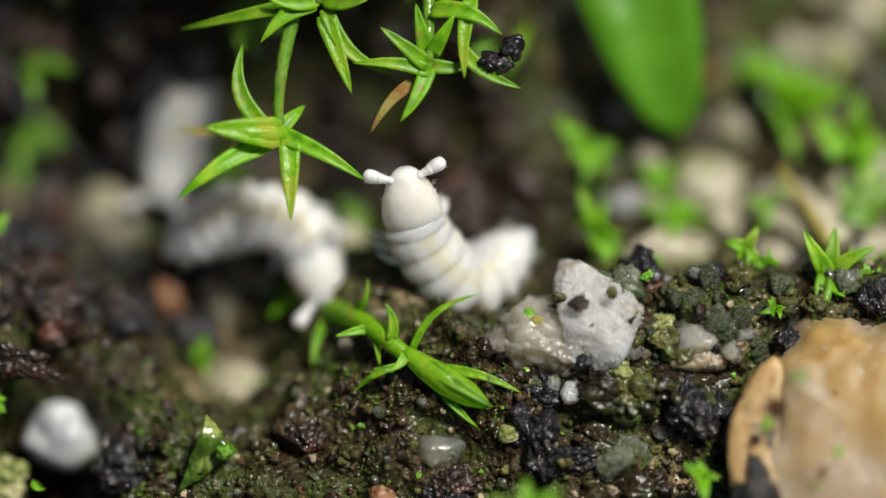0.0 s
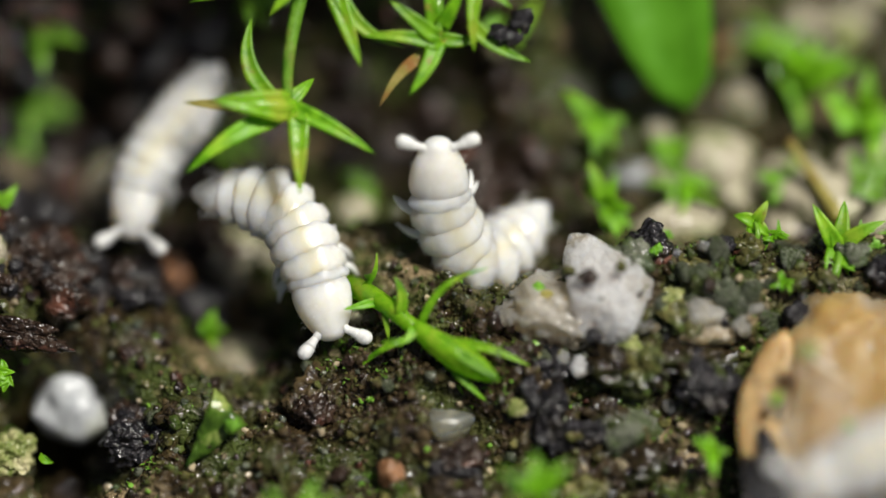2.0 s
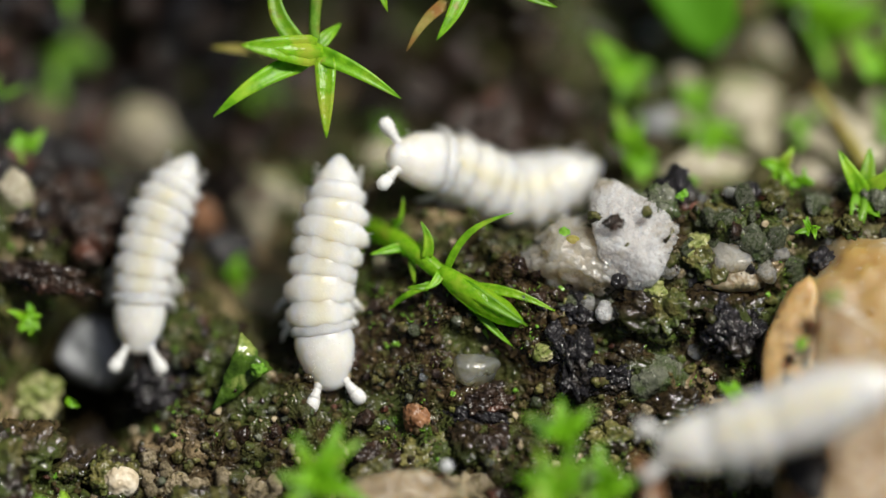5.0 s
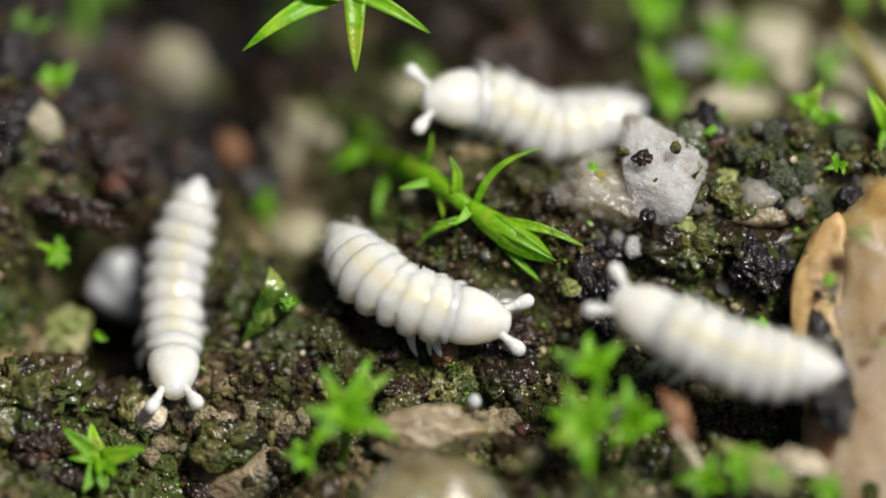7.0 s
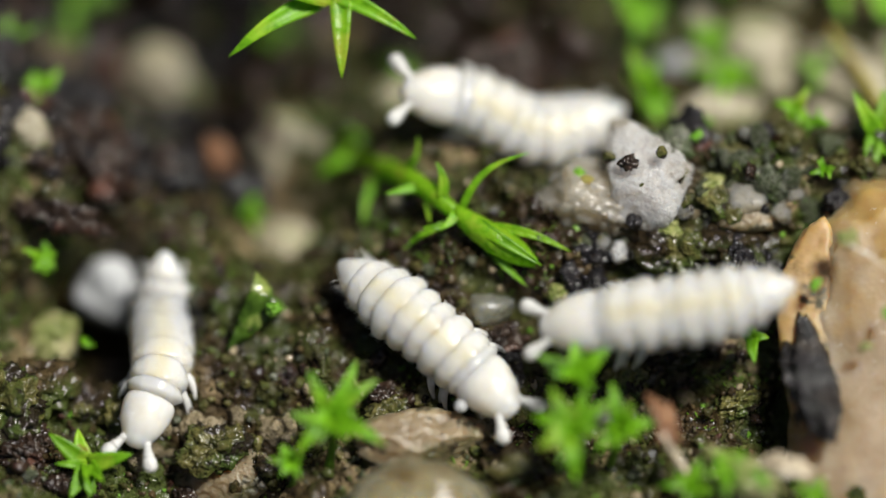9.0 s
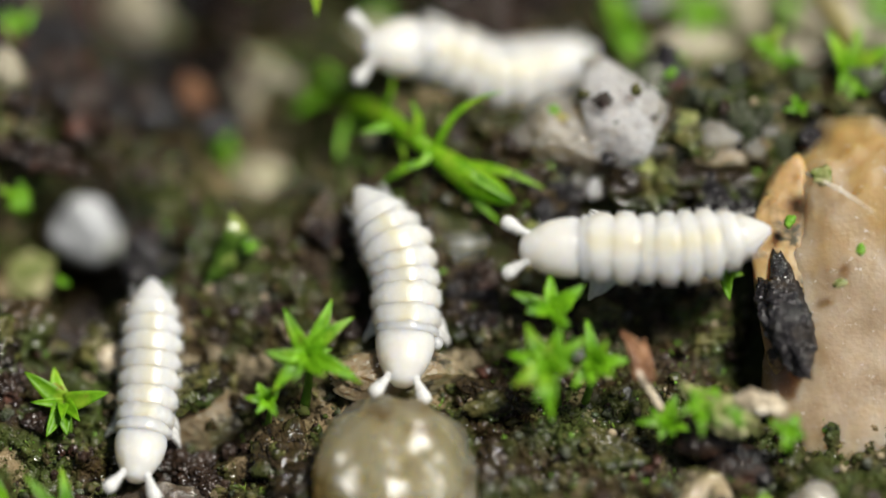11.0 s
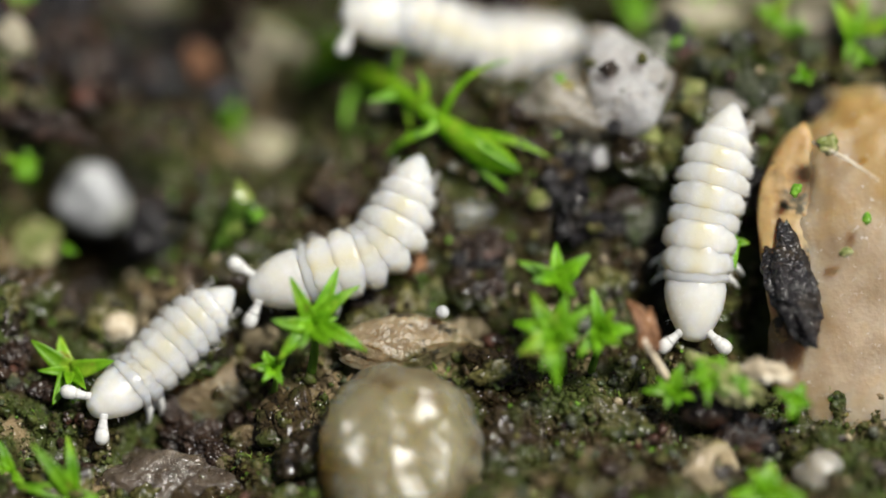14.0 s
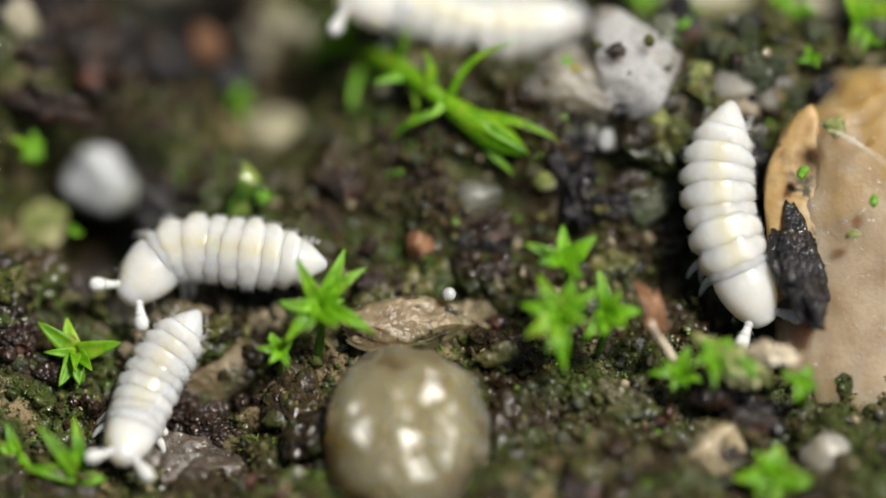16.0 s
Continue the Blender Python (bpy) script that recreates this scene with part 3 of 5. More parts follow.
stone("greenish_grain", (1.545, -1.250, -0.583), (0.27, 0.26, 0.2), TEAL, "greenish translucent sand grain in wet soil", "sand grain", 48, 0, 8, 0.3, 4, 0.1)
stone("grey_grain", (2.103, -0.421, -0.196), (0.24, 0.16, 0.15), MILKY, "glossy grey quartz grain in wet soil", "sand grain", 49, 0, 4)
stone("brown_flake", (2.133, -0.591, -0.221), (0.25, 0.11, 0.1), BEIGE, "pale brown flake of dead wood", "flake", 50, 0, 4)
# solid pale bit in place of a glint on the wet soil
stone("yellow_flake", (0.652, -1.101, -0.458), (0.11, 0.09, 0.08), MOSSY, "pale yellowish bit standing in for a glint on black soil", "flake", 51, 20, 4)
stone("rust_crumb", (-0.375, -1.615, -0.643), (0.11, 0.13, 0.1), RUST, "reddish brown crumb in soil", "soil crumb", 52, 0, 2)
stone("clear_grain", (1.120, -0.826, -0.330), (0.08, 0.1, 0.08), QUARTZ, "small clear quartz grain", "sand grain", 53, 0, 4)
stone("beige_pebble", (1.910, -3.466, -0.513), (0.3, 0.28, 0.22), SAND, "rounded beige sand grain", "sand grain", 54, 0, 3)
stone("pinkish_grain", (2.869, -3.486, -0.522), (0.23, 0.23, 0.2), MILKY, "pinkish translucent sand grain", "sand grain", 55, 0, 3)
# BARK makes this grain dark to stand in for the gap's shade
stone("reddish_grain", (1.956, -2.980, -0.397), (0.22, 0.14, 0.15), BARK, "dark grain standing in for the shaded gap under a mossy flake", "sand grain", 56, 0, 3)
stone("white_bead", (-0.134, -2.136, -0.389), (0.055, 0.055, 0.055), WHITE_STONE, "tiny white bead on soil", "bead", 58, 0, 0, 0.03, 3)
stone("beige_grain", (-2.704, -2.073, -0.856), (0.14, 0.14, 0.13), FIBRE, "round beige grain on soil", "sand grain", 59, 0, 2)
clod("dark_speck", (1.186, -0.259, 0.144), (0.085, 0.075, 0.06), BARK, "dark speck of soil on quartz", "soil speck", seed=61, levels=4)
stone("dark_speck", (1.444, -0.186, 0.178), (0.045, 0.055, 0.04), OLIVE, "dark brown speck of soil on quartz", "soil speck", 62, 0, 0)
stone("dark_speck", (1.231, -0.629, -0.161), (0.07, 0.065, 0.06), CHAR, "round black speck below quartz", "soil speck", 63, 0, 0)
stone("yellow_speck", (0.852, -0.321, -0.083), (0.065, 0.045, 0.04), LEAF_OLD, "yellowish speck on quartz", "speck", 64, 0, 0)
stone("yellow_speck", (0.786, -0.247, -0.093), (0.05, 0.05, 0.04), ALGA, "green alga speck on quartz", "speck", 65, 0, 0)
# clods
clod("humus_lump", (-2.602, -0.013, -1.110), (0.36, 0.34, 0.24), BARK, "dark red-brown lump of humus crumbs", seed=31)
clod("humus_ball", (-2.096, 0.347, -1.107), (0.17, 0.17, 0.17), RUST, "red-brown crumbly ball of humus", seed=32)
clod("bark_strip", (-3.327, -0.458, -0.489), (0.45, 0.14, 0.14), BARK, "dark strip of rotten bark", seed=36)
clod("charcoal_lump", (0.84, -1.08, -0.52), (0.19, 0.38, 0.28), CHAR, "glossy black charcoal ridge on soil", seed=33, knobs=2.0)
clod("charcoal_lump", (1.15, -1.30, -0.55), (0.28, 0.12, 0.14), CHAR, "glossy black charcoal splinter on soil", seed=30, knobs=2.0)
clod("charcoal_lump", (0.898, -0.703, -0.438), (0.2, 0.14, 0.14), CHAR, "small glossy black charcoal lump beside moss", seed=34)
clod("soil_lump", (-2.279, -1.117, -0.984), (0.4, 0.33, 0.2), CHAR, "blackish wet soil lump", seed=35)
stone("soil_crust", (2.62, -2.02, -0.16), (0.2, 0.5, 0.14), CHAR, "black soil crust clinging to pale stone", "soil lump", 37, 8, 3, 0.45, 5, 0.16)
clod("soil_lump", (2.071, -0.741, -0.345), (0.34, 0.36, 0.15), CRUMB, "dark wet soil lump under stone rim", seed=38)
clod("soil_lump", (1.455, -0.805, -0.375), (0.36, 0.24, 0.2), CRUMB, "dark wet soil lump with algae below quartz", seed=39)
clod("dark_crumb", (0.540, 1.553, 0.746), (0.16, 0.11, 0.1), CHAR, "black crumb caught on a moss leaf", seed=40, levels=4)
clod("dark_crumb", (0.661, 1.662, 0.797), (0.1, 0.12, 0.1), CHAR, "black crumb caught on a moss leaf", seed=71, levels=4)
clod("mossy_flake", (2.109, -2.851, -0.116), (0.36, 0.17, 0.12), MOSSY, "crumbly flake overgrown with green algae", "flake", seed=72)
clod("pale_flake", (2.421, -2.807, -0.040), (0.2, 0.11, 0.1), FIBRE, "pale crumbly flake tip", "flake", seed=73)
clod("soil_lump", (-3.518, -1.836, -0.746), (0.36, 0.3, 0.2), CRUMB, "olive-brown wet crumbly soil lump", seed=74)
clod("soil_lump", (-0.928, -0.879, -0.796), (0.3, 0.3, 0.2), CRUMB, "dark soil lump under moss", seed=75)
clod("alga_ball", (-1.619, -1.276, -0.462), (0.075, 0.075, 0.07), ALGA, "bright green round alga clump on a leaf scrap", "algae", seed=76, levels=3)
clod("soil_lump", (0.207, 0.960, -0.876), (0.4, 0.5, 0.3), BARK, "dark brown humus behind the moss", seed=77)
clod("soil_lump", (0.750, 1.788, -1.152), (0.5, 0.6, 0.3), BARK, "dark brown humus in a hollow", seed=78)
# added ledge, always out of view: it blocks sun from the far hollow
clod("soil_ledge", (-1.3, 3.75, 2.7), (1.9, 1.0, 0.6), SOIL, "unseen dark soil ledge added to shade the far hollow", "soil ledge", seed=79, knobs=1.6)
# overhanging moss shoots
moss("fresh green overhanging moss shoot with long pointed leaves", [(-1.0, 3.2, 1.0), (-0.956, 2.416, 0.961), (-1.112, 1.766, 0.768), (-1.179, 1.380, 0.643), (-1.188, 1.056, 0.492)], 0.075,
     [((-1.268, 0.995, 0.464), (-1.980, 0.527, 0.411), 0.20, 0.10, 0.05), ((-1.178, 1.047, 0.510), (-0.500, 0.681, 0.428), 0.17, 0.06, -0.03),
      ((-1.098, 0.998, 0.510), (-1.088, 0.377, 0.341), 0.20, 0.04, 0.0, LEAF_PALE), ((-1.304, 1.113, 0.497), (-1.470, 1.739, 0.700), 0.19, 0.05, -0.16),
      ((-1.178, 1.035, 0.538), (-1.765, 0.997, 0.741), 0.30, 0.05, 0.0, LEAF_PALE), ((-1.585, 1.236, 0.135), (-2.011, 1.303, 0.056), 0.11, 0.05, 0.0, LEAF_OLD),
      ((-1.214, 1.056, 0.492), (-0.979, 1.323, 0.451), 0.16, 0.08)],
     buds=((((-1.13, 1.06, 0.50), (-1.25, 1.04, 0.53), (-1.42, 1.02, 0.60), (-1.60, 1.01, 0.67)), (0.06, 0.09, 0.075, 0.02), LEAF_PALE),))
moss("fresh green moss shoot with drooping pointed leaves", [(-0.6, 3.3, 1.0), (-0.867, 2.395, 1.006), (-0.866, 1.987, 0.926)], 0.07,
     [((-0.821, 1.906, 0.889), (-0.607, 1.304, 0.718), 0.19, 0.04, 0.0, LEAF_PALE), ((-0.821, 1.966, 0.917), (-0.263, 1.481, 0.691), 0.17, 0.05, 0.15),
      ((-0.911, 1.987, 0.926), (-1.325, 1.690, 0.843), 0.17, 0.08, 0.1), ((-0.911, 2.007, 0.936), (-1.964, 1.935, 0.571), 0.14, 0.08, 0.0),
      ((-0.866, 2.027, 0.945), (-1.267, 1.983, 1.035), 0.17, 0.08, -0.1), ((-0.844, 2.027, 0.945), (-0.464, 1.983, 1.035), 0.17, 0.08, 0.1)])
moss("fresh green moss shoot with many narrow leaves", [(0.3, 3.3, 1.0), (0.027, 2.438, 0.916), (0.004, 1.887, 0.825), (0.004, 1.542, 0.719)], 0.07,
     [((0.004, 1.542, 0.719), (-0.219, 1.093, 0.642), 0.17, 0.05, -0.05), ((0.004, 1.533, 0.737), (-0.375, 1.773, 0.937), 0.16, 0.05, 0.0),
      ((0.027, 1.492, 0.718), (-0.598, 1.540, 0.773), 0.14, 0.06, 0.05), ((0.004, 1.502, 0.645), (-0.456, 1.086, 0.451), 0.13, 0.05, 0.1, LEAF_OLD),
      ((0.027, 1.542, 0.719), (0.348, 1.563, 0.674), 0.14, 0.05, 0.05), ((0.250, 1.663, 0.775), (0.732, 1.371, 0.661), 0.15, 0.05, 0.08),
      ((0.339, 2.027, 0.945), (0.286, 1.409, 0.768), 0.16, 0.05, 0.05, LEAF_PALE), ((0.027, 1.946, 0.907), (0.584, 1.721, 0.913), 0.18, 0.06, -0.12),
      ((-0.018, 1.622, 0.757), (-0.098, 1.965, 0.971), 0.15, 0.05, 0.0), ((0.027, 1.622, 0.757), (0.205, 1.862, 0.979), 0.15, 0.05, 0.0)])
# the moss shoot lying in the middle
moss("bright green moss shoot lying across the soil with spreading leaves", [(-1.098, 0.471, -1.160), (-0.826, 0.159, -0.809), (-0.555, -0.153, -0.402), (-0.375, -0.347, -0.250), (-0.174, -0.530, -0.247), (0.027, -0.652, -0.282)], 0.10,
     [((-0.187, -0.555, -0.193), (-0.308, -0.694, -0.191), 0.095, 0.05, -0.1), ((-0.277, -0.669, -0.202), (-0.446, -0.673, -0.203), 0.068, 0.1, 0.0), ((-0.295, -0.429, -0.178), (-0.339, -0.179, -0.028), 0.109, 0.05, 0.12),
      ((-0.143, -0.522, -0.221), (0.393, -0.144, 0.065), 0.075, 0.05, -0.15), ((0.071, -0.661, -0.220), (0.723, -0.839, -0.281), 0.102, 0.05, -0.06, LEAF_PALE),
      ((-0.040, -0.637, -0.187), (0.504, -0.986, -0.239), 0.136, 0.08, 0.0), ((0.071, -0.761, -0.311), (0.384, -1.069, -0.443), 0.088, 0.05, 0.04),
      ((0.049, -0.736, -0.365), (0.196, -0.979, -0.511), 0.068, 0.06, 0.0), ((-0.487, -0.289, -0.267), (-0.741, -0.371, -0.228), 0.088, 0.06, 0.0),
      ((-0.599, -0.112, -0.383), (-0.483, 0.097, -0.176), 0.054, 0.05, 0.14), ((-0.577, -0.052, -0.300), (-0.492, -0.054, -0.191), 0.034, 0.05, 0.1),
      ((-0.772, 0.077, -0.792), (-0.923, -0.410, -0.743), 0.109, 0.06, 0.08), ((-0.263, -0.603, -0.281), (-0.661, -0.775, -0.527), 0.061, 0.06, 0.05),
      ((-0.420, -0.338, -0.268), (-0.389, -0.561, -0.372), 0.068, 0.06, 0.0), ((-0.939, 0.305, -0.961), (-1.276, 0.162, -1.028), 0.150, 0.08, 0.1), ((-0.872, 0.283, -0.916), (-1.074, 0.529, -0.857), 0.136, 0.08, 0.1)],
     buds=((((-0.188, -0.506, -0.236), (-0.040, -0.632, -0.239), (0.138, -0.750, -0.261), (0.317, -0.855, -0.288), (0.451, -0.936, -0.304)), (0.06, 0.095, 0.12, 0.10, 0.04), LEAF_PALE),), stem_material=LEAF_PALE)
scrap("leaf_scrap", ((-1.763, -0.943, -0.440), (-2.017, -1.586, -0.685), (-1.509, -1.210, -0.586)), "torn dark green leaf scrap standing in wet soil", SCRAP, 5)
moss("tiny curled green leaf scrap on soil", [(-3.083, -1.328, -1.006), (-3.094, -1.349, -0.905), (-3.111, -1.354, -0.852)], 0.015,
     [((-3.146, -1.370, -0.805), (-3.034, -1.423, -0.829), 0.06, 0.2, 0.2)], "leaf scraps", "leaf_scrap", LEAF)
# rosettes in front
star("fresh green star-shaped moss rosette beside clear grain", (0.772, -2.049, 0.093), [(0.763, -1.782, 0.162), (0.459, -1.953, 0.193), (1.026, -1.904, 0.216), (0.570, -2.131, 0.220), (0.882, -2.294, 0.255), (0.951, -1.988, 0.066)], 0.13, (0.820, -2.186, -0.639), more=7, seed=4)
star("fresh green star-shaped moss rosette beside clear grain", (0.771, -2.536, 0.031), [(0.423, -2.434, 0.079), (0.459, -2.706, 0.062), (0.784, -2.936, -0.100), (0.570, -2.212, 0.182), (1.039, -2.313, 0.135), (0.838, -2.273, 0.209), (0.658, -2.880, 0.147)], 0.15, (0.819, -2.608, -0.574), more=8, seed=5)
star("fresh green star-shaped moss rosette on soil", (1.106, -2.454, -0.041), [(1.396, -2.458, 0.012), (1.049, -2.126, 0.057), (1.217, -2.341, 0.122), (0.941, -2.681, -0.036), (1.261, -2.637, 0.094), (1.083, -2.698, 0.066)], 0.12, (1.043, -2.555, -0.583), more=6, seed=6)
star("fresh green star-shaped moss rosette on soil", (-1.149, -2.352, -0.159), [(-0.957, -1.919, -0.012), (-1.336, -2.025, 0.049), (-0.782, -2.069, -0.027), (-1.478, -2.381, -0.007), (-0.719, -2.588, -0.158), (-1.425, -2.652, -0.189), (-1.013, -2.596, 0.003)], 0.15, (-1.174, -2.567, -0.666), more=7, seed=7)
star("small green moss rosette on soil", (-1.471, -2.636, -0.346), [(-1.649, -2.644, -0.295), (-1.543, -2.518, -0.292), (-1.364, -2.534, -0.299), (-1.394, -2.798, -0.312), (-1.550, -2.778, -0.302)], 0.1, (-1.465, -2.682, -0.737), more=2, seed=8)
star("fresh green star-shaped moss rosette with a rusty old leaf", (-3.084, -2.528, -0.682), [(-3.160, -2.249, -0.607), (-3.386, -2.322, -0.531), (-2.725, -2.488, -0.553), (-3.214, -2.824, -0.655), (-3.054, -2.815, -0.651), (-2.955, -2.731, -0.556)], 0.14, (-3.049, -2.752, -0.838), more=2, seed=9)
star("fresh green moss leaves on dark soil", (-3.047, -3.628, -0.589), [(-3.376, -3.280, -0.372), (-3.093, -3.183, -0.437), (-3.493, -3.567, -0.561), (-2.824, -3.648, -0.598)], 0.13, (-2.988, -3.75, -0.95), seed=10)
star("fresh green moss leaves on dark soil", (-3.540, -3.446, -0.615), [(-3.629, -3.203, -0.501), (-3.427, -3.527, -0.597), (-3.763, -3.325, -0.558)], 0.1, (-3.566, -3.55, -0.95), seed=12)
star("small green moss rosette beside mossy flake", (1.687, -2.879, -0.239), [(1.432, -2.903, -0.195), (1.763, -2.681, -0.147), (1.628, -3.045, -0.206), (1.864, -2.980, -0.176), (1.553, -2.757, -0.238)], 0.11, (1.712, -2.928, -0.513), more=2, seed=13)
star("green moss leaves among pebbles", (2.419, -3.728, -0.359), [(2.106, -3.748, -0.313), (2.464, -3.465, -0.292), (2.775, -3.788, -0.332), (2.285, -3.950, -0.407), (2.596, -3.950, -0.407)], 0.2, (2.416, -3.996, -0.302), more=3, seed=14)
star("small green moss sprig on soil", (2.164, -1.577, -0.294), [(2.007, -1.497, -0.202), (2.297, -1.577, -0.294), (2.185, -1.800, -0.288), (2.128, -1.456, -0.238)], 0.09, (2.168, -1.574, -0.626), seed=15)
# moss on the ridge and behind
star("fresh green moss rosette on the soil ridge", (3.164, 0.100, -0.119), [(2.962, 0.403, 0.077), (3.214, 0.469, -0.002), (3.534, 0.281, 0.021), (3.514, 0.129, -0.160), (3.064, -0.121, -0.111), (3.286, -0.117, -0.055)], 0.15, (3.130, -0.145, -0.101), more=2, seed=16)
star("fresh green moss rosette on the soil ridge", (2.509, 0.354, -0.166), [(2.344, 0.407, -0.141), (2.608, 0.512, -0.092), (2.442, 0.228, -0.225), (2.621, 0.252, -0.213)], 0.11, (2.509, 0.173, -0.202), seed=17)
star("soft green moss shoot behind quartz", (1.352, 0.751, -0.643), [(1.195, 1.056, -0.501), (1.530, 0.525, -0.638), (1.150, 0.956, -0.658), (1.441, 0.424, -0.685), (1.351, 0.526, -0.693)], 0.15, (1.423, 0.594, -1.157), LEAF, more=3, seed=18)
star("soft green moss shoot behind quartz", (1.265, 1.449, -0.648), [(1.017, 1.694, -0.534), (1.490, 1.490, -0.629), (1.241, 1.162, -0.672), (1.422, 1.286, -0.724), (1.107, 1.490, -0.629)], 0.16, (1.335, 1.210, -1.091), LEAF, more=3, seed=19)
star("soft green moss shoot among pebbles", (1.897, 1.290, -0.943), [(1.694, 1.413, -0.886), (2.077, 1.208, -0.981), (1.874, 1.086, -1.038), (2.010, 1.433, -0.877)], 0.2, (1.901, 1.214, -1.310), LEAF, more=3, seed=20)
tuft("soft green moss tuft among pale pebbles", (3.194, 1.751, -1.390), 0.6, 16, 31, 0.22, STEM)
tuft("soft green moss tuft among pale pebbles", (2.702, 2.373, -1.431), 0.5, 12, 32, 0.2, STEM)
tuft("soft green moss tuft among pale pebbles", (3.379, 2.207, -1.399), 0.45, 12, 33, 0.2, ALGA)
# STEM, darker than LEAF, puts the hollow's shade into these leaves
tuft("moss tuft with deep shade put into its dark green", (-3.364, 2.569, -0.899), 0.5, 9, 34, 0.22, STEM)
tuft("moss tuft with deep shade put into its dark green", (-2.729, 2.812, -0.675), 0.45, 8, 35, 0.2, STEM)
tuft("moss tuft with deep shade put into its dark green", (-3.098, 2.330, -1.341), 0.4, 8, 36, 0.2, STEM)
tuft("green moss tuft at the hollow's edge", (-3.516, 0.686, -0.452), 0.24, 8, 37, 0.15)
tuft("green moss tuft behind the overhanging shoots", (0.523, 2.556, -0.353), 0.6, 14, 38, 0.2)
tuft("small green moss tuft in the hollow", (-1.838, -0.123, -1.161), 0.16, 7, 39, 0.08)
tuft("small green moss tuft beside bark", (-3.439, -0.741, -0.622), 0.16, 8, 40, 0.1)
moss("broad smooth green leaf hanging behind the moss", [(1.475, 3.555, -0.549), (1.516, 3.256, -0.247), (1.581, 2.961, -0.054)], 0.1,
     [((1.490, 3.143, 0.087), (2.00, 1.60, -0.70), 1.2, 0.05, 0.0, BROAD)], "broad leaves", "broad_leaf", BROAD)
moss("dry pale grass stem behind the leaf", [(1.199, 2.763, -0.367), (1.378, 2.268, -0.377), (1.605, 2.007, -0.719)], 0.05, [], "grass stems", "grass_stem", FIBRE)
moss("ochre dead moss stem on the ridge", [(3.189, 0.544, -0.519), (2.991, 0.914, -0.567), (2.791, 1.241, -0.525)], 0.06, [], "dead stems", "dead_stem", LEAF_OLD)
moss("rusty dead husk with pale fibre on soil", [(1.704, -2.866, -0.288), (1.570, -2.684, -0.148), (1.458, -2.543, -0.027), (1.347, -2.300, 0.031)], 0.035,
     [((1.503, -2.583, -0.046), (1.316, -2.219, 0.068), 0.2, 0.1, 0.1, RUST), ((1.547, -2.623, -0.065), (1.504, -2.259, -0.005), 0.12, 0.1, 0.0, RUST)], "dead stems", "dead_stem", FIBRE)
moss("pale thin fibre lying on pink stone", [(2.785, -0.994, 0.364), (3.051, -1.162, 0.407), (3.317, -1.361, 0.413)], 0.015, [], "fibres", "fibre", FIBRE)

stone("amber_slab", (2.60, -1.50, -0.26), (0.26, 0.85, 0.3), AMBER_RIM, "amber translucent edge slab beside the pink stone", "stone", 81, -6, 5, flat=0.3, tilt=14)


def strew(name, count, where, sizes, material, label, category, seed, group, cuts=4):
    """Single grains laid on the soil; alike ones share a mesh."""
    rnd = random.Random(seed)
    models = [stone(name, (0, 0, 0), (1, rnd.uniform(0.75, 0.95), rnd.uniform(0.6, 0.9)), material, label, category, seed + k, 0, cuts, 0.16, 3, 0.05, group) for k in range(4)]
    meshes = [m.data for m in models]
    for m in models:
        bpy.data.objects.remove(m)
    for k in range(count):
        x, y = rnd.uniform(where[0], where[1]), rnd.uniform(where[2], where[3])
        r = sizes[0] + (sizes[1] - sizes[0]) * rnd.random() ** 2
        ob = new(name, meshes[k % 4])
        ob.matrix_basis = pose(x * U, y * U, (crumbly(x, y) - 0.05 * r) * U, rnd.uniform(-30, 30), rnd.uniform(-30, 30), rnd.uniform(0, 360)) @ Matrix.Diagonal((r, r, r, 1))
        tagged(ob, label, category, group)


strew("sand_grain", 40, (-4.0, 4.0, -4.2, -0.2), (0.03, 0.10), SAND, "small translucent beige sand grain on soil", "sand grain", 101, "sand grains", 9)
strew("sand_grain", 36, (-4.0, 4.0, -4.2, 0.2), (0.04, 0.1), TEAL, "small grey-green sand grain on soil", "sand grain", 111, "sand grains", 9)
strew("sand_grain", 50, (-4.0, 4.0, -4.2, 0.2), (0.04, 0.12), BROWN_STONE, "small brown sand grain on soil", "sand grain", 121, "sand grains", 9)
strew("sand_grain", 22, (-1.0, 3.0, -3.9, -1.0), (0.04, 0.09), MILKY, "tiny clear sand grain on soil", "sand grain", 131, "sand grains", 9)
strew("pebble", 22, (0.9, 4.2, 0.7, 3.6), (0.18, 0.42), GREY_STONE, "rounded beige-grey pebble in a mossy hollow", "pebble", 141, "pebbles in the mossy hollow", 7)
strew("pebble", 4, (0.9, 4.2, 0.7, 3.6), (0.1, 0.2), WHITE_STONE, "pale smooth pebble in a mossy hollow", "pebble", 151, "pebbles in the mossy hollow", 7)
strew("pebble", 9, (-4.2, 0.8, 0.0, 3.4), (0.12, 0.3), BROWN_STONE, "brown pebble in a dark soil hollow", "pebble", 161, "pebbles in the soil hollow", 7)
strew("pebble", 5, (-3.8, -0.6, -1.0, 1.2), (0.12, 0.24), GREY_STONE, "beige-grey pebble in a soil hollow", "pebble", 171, "pebbles in the soil hollow", 7)
more = random.Random(77)
for k in range(4):
    x, y = more.uniform(1.0, 4.0), more.uniform(0.7, 3.2)
    tuft("soft green moss tuft among pale pebbles", (x, y, soil_height(x, y) + 0.25), more.uniform(0.3, 0.5), 10, 200 + k, 0.2, STEM if k % 3 else LEAF)
